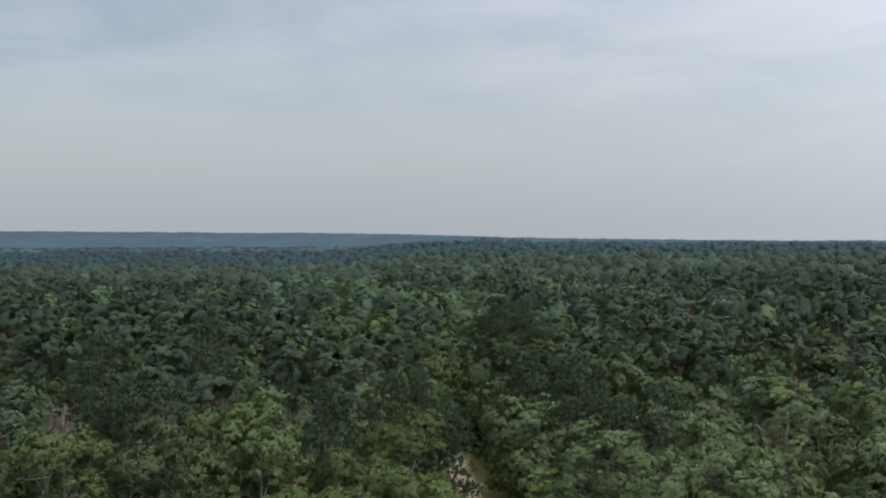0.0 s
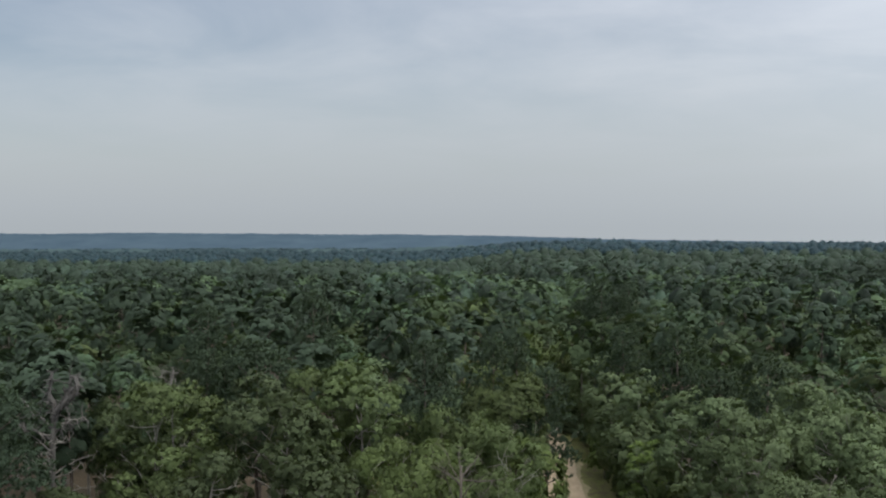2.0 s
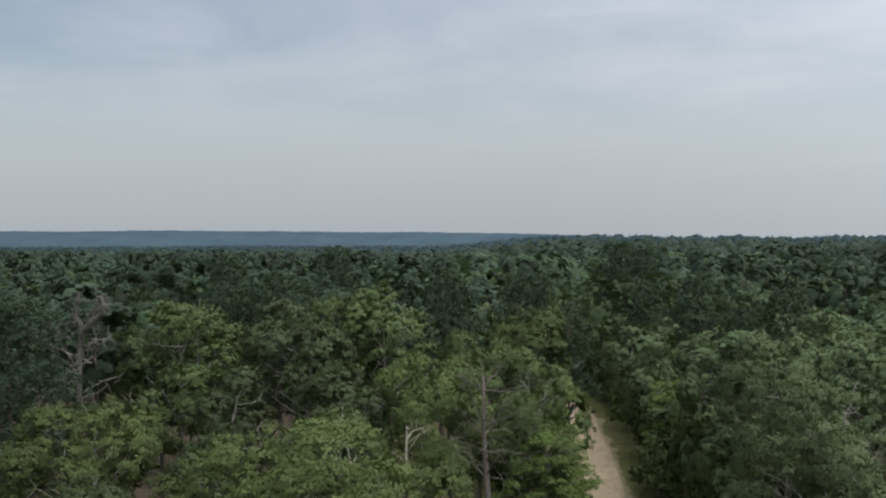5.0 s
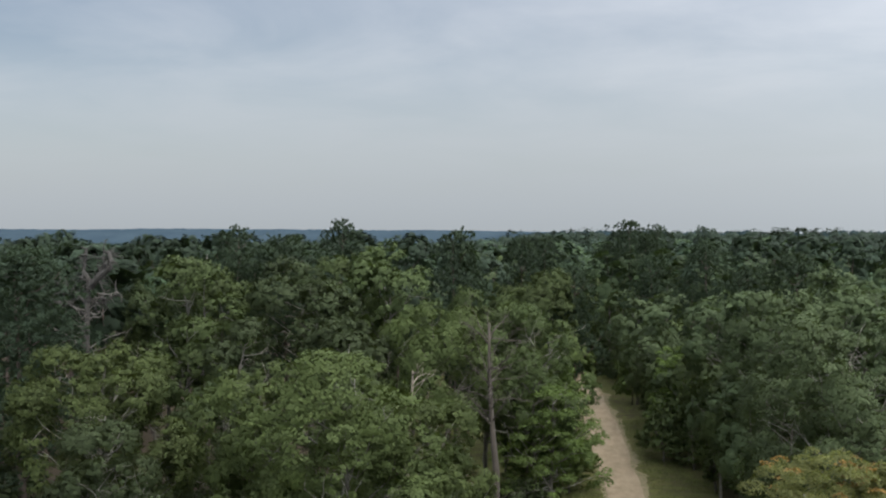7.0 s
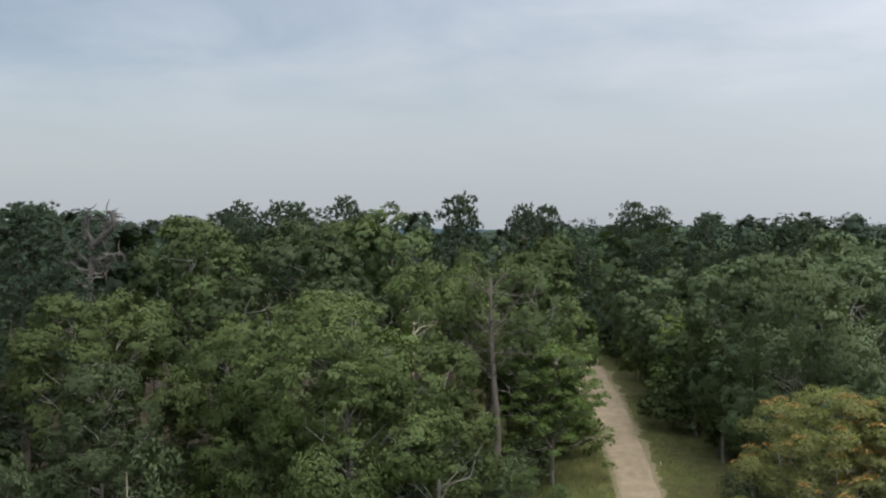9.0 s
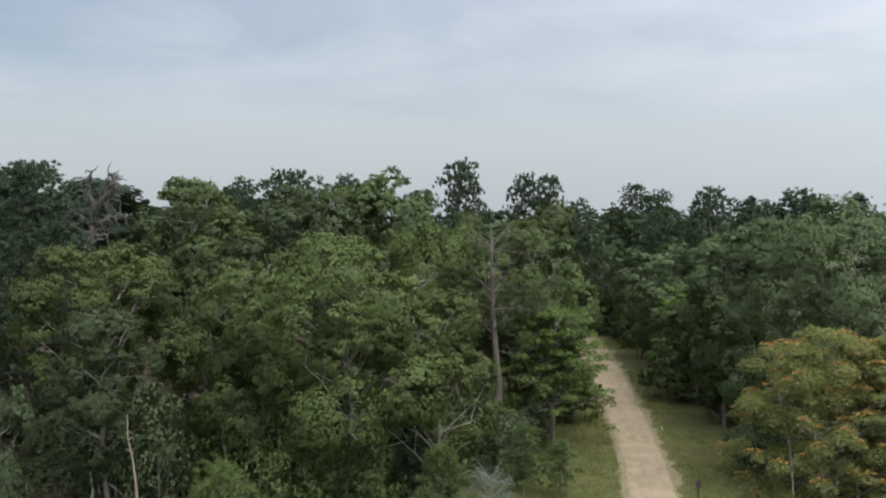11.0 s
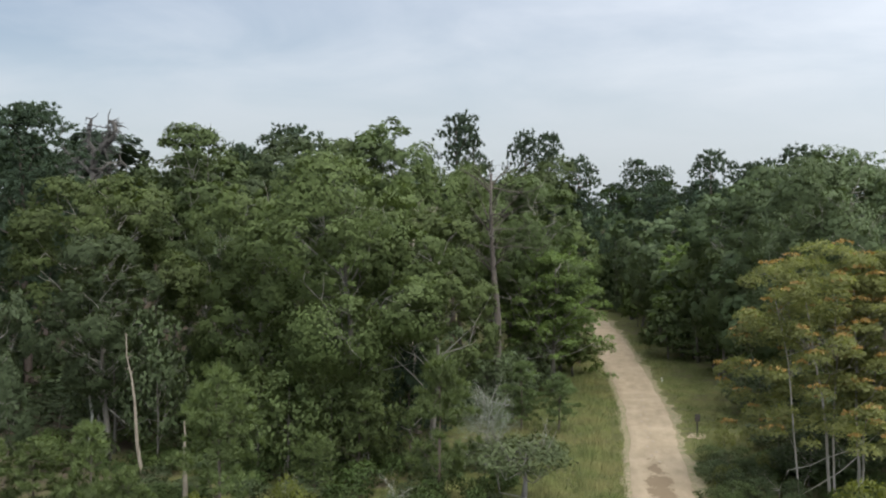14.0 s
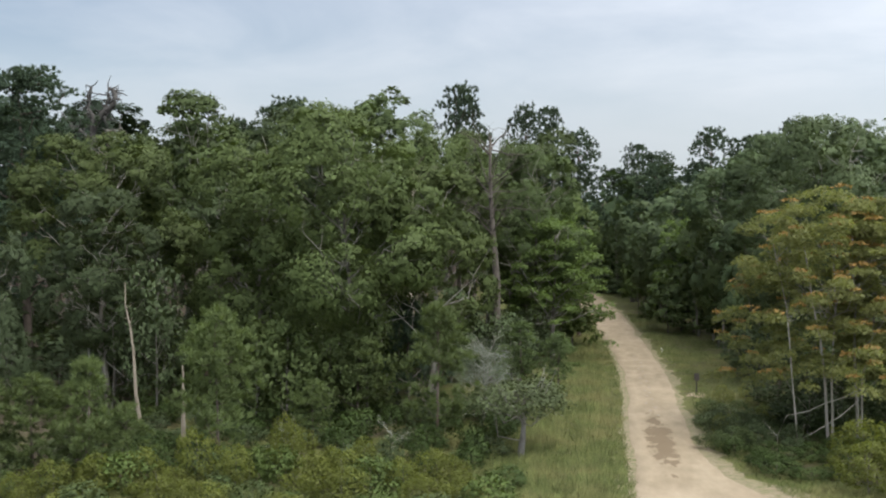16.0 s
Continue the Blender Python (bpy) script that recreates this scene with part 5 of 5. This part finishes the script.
make_heaven(501, 9.9, 42.2, 9.7, 4.3, (-0.1, 0.6), ((-0.05, -0.5, -1.0, 0.4, 0.07), (0.12, -0.2, 0.6, 1.2, 0.055), (-1.3, -1.1, -2.2, -0.4, 0.04)))
make_heaven(502, 11.1, 42.4, 9.6, 3.1, (1.4, 0.6), ((-0.05, -0.2, -0.3, 0.3, 0.075), (0.1, 0.0, 1.4, 1.2, 0.055)))
def make_branch(pts, thick, twigs, seed):
    """A long bare bough that sags to the ground."""
    rng = np.random.default_rng(seed)
    ob = tagged(new("fallen_branch"), "long pale bare bough sagging to the ground", "branch", "bare boughs")
    pts = np.array(pts) + rng.normal(size=(len(pts), 3)) * 0.04
    foot = np.array([*pts[-1][:2], 0.0])
    part("bough", wood("bough", [tube(pts - foot, np.linspace(thick, thick * 0.45, len(pts)), 6)], PALE_BARK), ob)
    for k in range(twigs):
        p = pts[rng.integers(1, len(pts))] - foot
        d = unit(rng.normal(size=(1, 3)) + np.array([[-0.6, 0, 0.5]]))[0] * rng.uniform(0.4, 1.1)
        part("twig", wood("twig", [tube([p, p + d * 0.5 + rng.normal(size=3) * 0.06, p + d], [thick * 0.4, thick * 0.3, thick * 0.12], 4)], PALE_BARK), ob)
    ob.matrix_basis = pose(*foot)


make_branch([(11.0, 41.7, 2.30), (10.3, 41.5, 1.95), (9.55, 41.2, 1.72), (8.9, 41.0, 1.5), (8.2, 40.9, 1.3), (7.9, 40.8, 0.6), (7.8, 40.8, 0.02)], 0.025, 7, 503)
make_branch([(11.0, 41.9, 1.75), (10.3, 41.5, 1.25), (9.35, 41.2, 0.72), (8.7, 41.0, 0.42), (8.05, 41.0, 0.03)], 0.025, 5, 504)


def make_drooping(seed, x, y, high, reach, base):
    """A tree whose long level boughs hang down at their tips over the track."""
    rng = np.random.default_rng(seed)
    ob = tagged(new("drooping_tree"), "light green tree with drooping layered boughs beside the track", "tree", "trees of the wood")
    (v, f, soft), ends = layer_crown(rng, high, reach, base, 170, 95, 0.20, 0.75, (0.09, 0.18))
    line = trunk_line(rng, high * 0.9, 0.06)
    part("trunk", wood("trunk", [tube(line, np.linspace(0.16, 0.03, len(line)), 8)], BARK), ob)
    for arm in limbs_to(rng, ends, line, 0.045, 22, 0.12, 2):
        part("limb", wood("limb", [arm], LIMB_BARK), ob)
    part("crown", mesh("crown", v, f, DROOP_LEAF, soft=soft), ob)
    ob.matrix_basis = pose(x, y, 0)


make_drooping(505, -1.2, 66.5, 8.8, 3.5, 3.6)
make_drooping(506, -1.5, 71.5, 9.5, 3.5, 4.4)
make_drooping(507, 8.6, 88.0, 9.0, 2.6, 2.4)


# ---- shrubs and grass of the clearing ----
SHRUB = [make_oak(90 + k, 1.3, 0.9, 0.02, 36, 24, 0.125, SHRUB_LEAF, 3, False, "low light green shrub in the clearing", name="shrub", flat=1.0, swollen=2.2) for k in range(3)]
FEATHER = [make_oak(97 + k, 1.3, 0.9, 0.02, 64, 28, 0.082, PALE_SHRUB, 3, False, "feathery yellow-green shrub in the clearing", name="shrub", flat=1.0, swollen=2.0) for k in range(2)]
# Back rows mostly take the shaded leaf colour, front rows the light ones.
for x, y in wood_spots(rng, 28.6, 46, 1.4):
    if (-19 < x < -1.8 - max(0, y - 38) * 0.1) and rng.uniform() < (0.85 if y < 33 else 0.7):
        pale = y < 33.5 and rng.uniform() < 0.5
        put(FEATHER[rng.integers(2)] if pale else SHRUB[rng.integers(3)], x, y, rng.uniform(0.6, 1.3), rng.uniform(0.45, 1.1) * (0.45 if -17.4 < x < -13.8 and 37 < y < 41 else 0.75 if x < -10 and y > 33 else 1.0), rng.uniform(0, 360), leaf=None if pale else (None, OAK_LEAF)[rng.integers(2)] if y < 33.5 else (SHADED_LEAF, SHADED_LEAF, SHADED_LEAF, OAK_DARK)[rng.integers(4)])
for x, y in wood_spots(rng, 37, 54, 1.5):
    if 8.3 + 0.04 * (y - 37) < x < 15.5 and y > 45 and rng.uniform() < 0.75:
        put(SHRUB[rng.integers(3)], x, y, rng.uniform(0.7, 1.2), rng.uniform(0.4, 0.9), rng.uniform(0, 360), leaf=(OAK_LEAF, None, OAK_DARK)[rng.integers(3)])
# Herbs under the trees of heaven get their shade from the dark leaf colour.
for x, y in wood_spots(rng, 35.2, 49.5, 1.15):
    if 5.5 + 0.34 * max(0, 40.5 - y) + 0.12 * max(0, y - 45) < x < (13 if y > 38.5 else 9.2) and rng.uniform() < 0.9:
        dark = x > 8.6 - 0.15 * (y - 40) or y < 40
        put(FEATHER[rng.integers(2)], x, y, rng.uniform(0.5, 0.95), rng.uniform(0.28, 0.62) if dark else rng.uniform(0.35, 0.85), rng.uniform(0, 360), leaf=SHADED_LEAF if dark else (OAK_LEAF, STUNTED_LEAF, OAK_DARK)[rng.integers(3)], label="low herbs beside the track with shade painted into their leaves" if dark else "soft olive green herbs beside the track")
for x, y, wide in ((6.0, 43.2, 0.45), (6.5, 43.4, 0.5), (7.2, 51.5, 0.6), (8.2, 46.0, 0.5), (8.3, 52.0, 0.45)):
    put(FEATHER[0], x, y, wide, 0.75, 60 * x, leaf=HEAVEN_LEAF, label="small tree of heaven seedling with yellowing leaves")
for x, y in wood_spots(rng, 43, 48.5, 1.7):
    if -24 < x < -4 and rng.uniform() < 0.7:
        put(SHRUB[rng.integers(3)], x, y, rng.uniform(0.8, 1.4), rng.uniform(0.5, 1.3), rng.uniform(0, 360), leaf=(OAK_LEAF, None, OAK_YELLOW)[rng.integers(3)])
put(FEATHER[0], 9.9, 36.6, 1.7, 1.5, 20, leaf=PALE_SHRUB, label="tall light green shrub beside the track")
put(FEATHER[1], 9.5, 34.4, 1.4, 1.2, 80, leaf=PALE_SHRUB, label="rounded light green shrub beside the track")
put(FEATHER[0], 11.0, 35.2, 1.4, 1.3, 140, leaf=PALE_SHRUB, label="spreading light green shrub beside the track")
wry = make_oak(95, 2.8, 1.75, 1.35, 80, 52, 0.115, STUNTED_LEAF, 14, True, "stunted grey-green crab apple with twisted stem", bark=DEAD_WOOD, name="stunted_tree", flat=0.5, stout=3.0, fork=3)
put(wry, -1.6, 38.5, 1.15, 1.0, 30)


def build_grass():
    rng = np.random.default_rng(600)
    n = 300000
    x, y = rng.uniform(-20, 14, n), 30 + 75 * rng.uniform(0, 1, n) ** 1.6
    off = x - road_x(y)
    wide_r = np.interp(y, (30, 33, 36, 42, 54), (4.4, 3.4, 2.3, 1.55, 1.6))
    keep = ((off > wide_r + rng.uniform(0, 0.7, n)) & (off < 6.5) & ~((y > 36.5) & (y < 49) & (x > 6.6))) | ((off < -1.45 - rng.uniform(0, 0.12, n)) & ((off > -8) | ((y < 41) & (off > -11)) | ((y < 32.5) & (off > -24))))
    x, y = x[keep], y[keep]
    n = len(x)
    tall = rng.uniform(0.18, 0.48, n) * np.where(x < 2, 1.0, 0.6) * (0.7 + 0.6 * np.abs(np.sin(x * 1.7) * np.cos(y * 1.1)))
    ang, w = rng.uniform(-1.1, 1.1, n), rng.uniform(0.010, 0.020, n)
    lean = rng.normal(size=(n, 2)) * 0.14
    side = np.stack([np.cos(ang) * w, np.sin(ang) * w, np.zeros(n)], 1)
    root = np.stack([x, y, np.full(n, -0.03)], 1)
    tip = root + np.concatenate([lean, tall[:, None]], 1)
    v = np.stack([root - side, root + side, tip], 1).reshape(-1, 3)
    up = np.repeat(unit(np.array([0.0, -0.55, 0.7]) + rng.normal(size=(n, 3)) * 0.4), 3, axis=0)
    tagged(new("grass", mesh("grass", v, np.arange(3 * n).reshape(n, 3), GRASS, soft=up)), "tall green and straw-coloured verge grass", "grass", kind="stuff")


build_grass()
for x, y, wide, tall in ((-11.6, 32.4, 0.9, 1.5), (-10.2, 32.0, 0.8, 1.2), (-8.8, 33.6, 0.9, 1.5), (-7.4, 32.2, 0.8, 1.2), (-6.3, 33.0, 0.7, 1.3), (-9.4, 34.8, 0.7, 1.6), (-12.8, 31.2, 0.8, 1.2), (-4.9, 32.0, 0.8, 1.0), (-3.4, 33.2, 0.7, 0.9), (-14.2, 30.6, 0.9, 1.1)):
    put(FEATHER[int(-x) % 2], x, y, wide, tall, 47 * x, leaf=None, label="tall feathery light green shrub in the clearing")


# ---- the small post, damp sand, tracks ----
def build_post(x, y):
    ob = tagged(new("trail_marker"), "small weathered brown trail marker post on the verge", "sign post")
    bm = bmesh.new()
    bmesh.ops.create_cube(bm, size=1.0, matrix=pose(0, 0, 0.5) @ Matrix.Diagonal((0.065, 0.065, 1.1, 1)))
    bmesh.ops.bevel(bm, geom=bm.edges[:], offset=0.01, segments=1, affect="EDGES")
    me = bpy.data.meshes.new("post")
    bm.to_mesh(me)
    bm.free()
    me.materials.append(POST_WOOD)
    part("post", me, ob)
    bm = bmesh.new()
    bmesh.ops.create_cube(bm, size=1.0, matrix=pose(0, -0.065, 0.92) @ Matrix.Diagonal((0.26, 0.03, 0.36, 1)))
    bmesh.ops.bevel(bm, geom=bm.edges[:], offset=0.008, segments=1, affect="EDGES")
    me = bpy.data.meshes.new("panel")
    bm.to_mesh(me)
    bm.free()
    me.materials.append(POST_WOOD)
    part("panel", me, ob, "dark brown blank sign panel")
    ob.matrix_basis = pose(x, y, 0, 0, 0, 8)


build_post(6.25, 54.4)
stake = tagged(new("stake"), "short white broken stake leaning beside the sand track", "stake")
part("shaft", wood("shaft", [tube([(0, 0, -0.05), (0.02, 0, 0.22), (-0.06, 0, 0.48)], [0.055, 0.05, 0.03], 7)], bark_material("pale_stake", (0.30, 0.29, 0.26), (0.45, 0.44, 0.41), 12.0)), stake)
part("cross_piece", wood("cross_piece", [tube([(-0.16, 0.01, 0.40), (0.0, -0.02, 0.30), (0.12, -0.02, 0.16)], [0.02, 0.026, 0.02], 6)], bark_material("weathered_stake", (0.34, 0.33, 0.30), (0.52, 0.51, 0.48), 12.0)), stake)
stake.matrix_basis = pose(5.95, 73.6, 0.0) @ Matrix.Scale(0.6, 4)
rng = np.random.default_rng(700)
flat_patch("bare_patch", rng, 6.2, 54.1, 0.5, 0.8, 0.03, SAND, ROAD)
for k in range(22):
    y = 48 + k * 1.05
    flat_patch("footprint", rng, 3.75 + 0.13 * (-1) ** k + rng.uniform(-0.1, 0.1) + 0.012 * (y - 48), y + rng.uniform(-0.3, 0.3), 0.09, 0.19, 0.085, DAMP, ROAD, 9, 0.2)
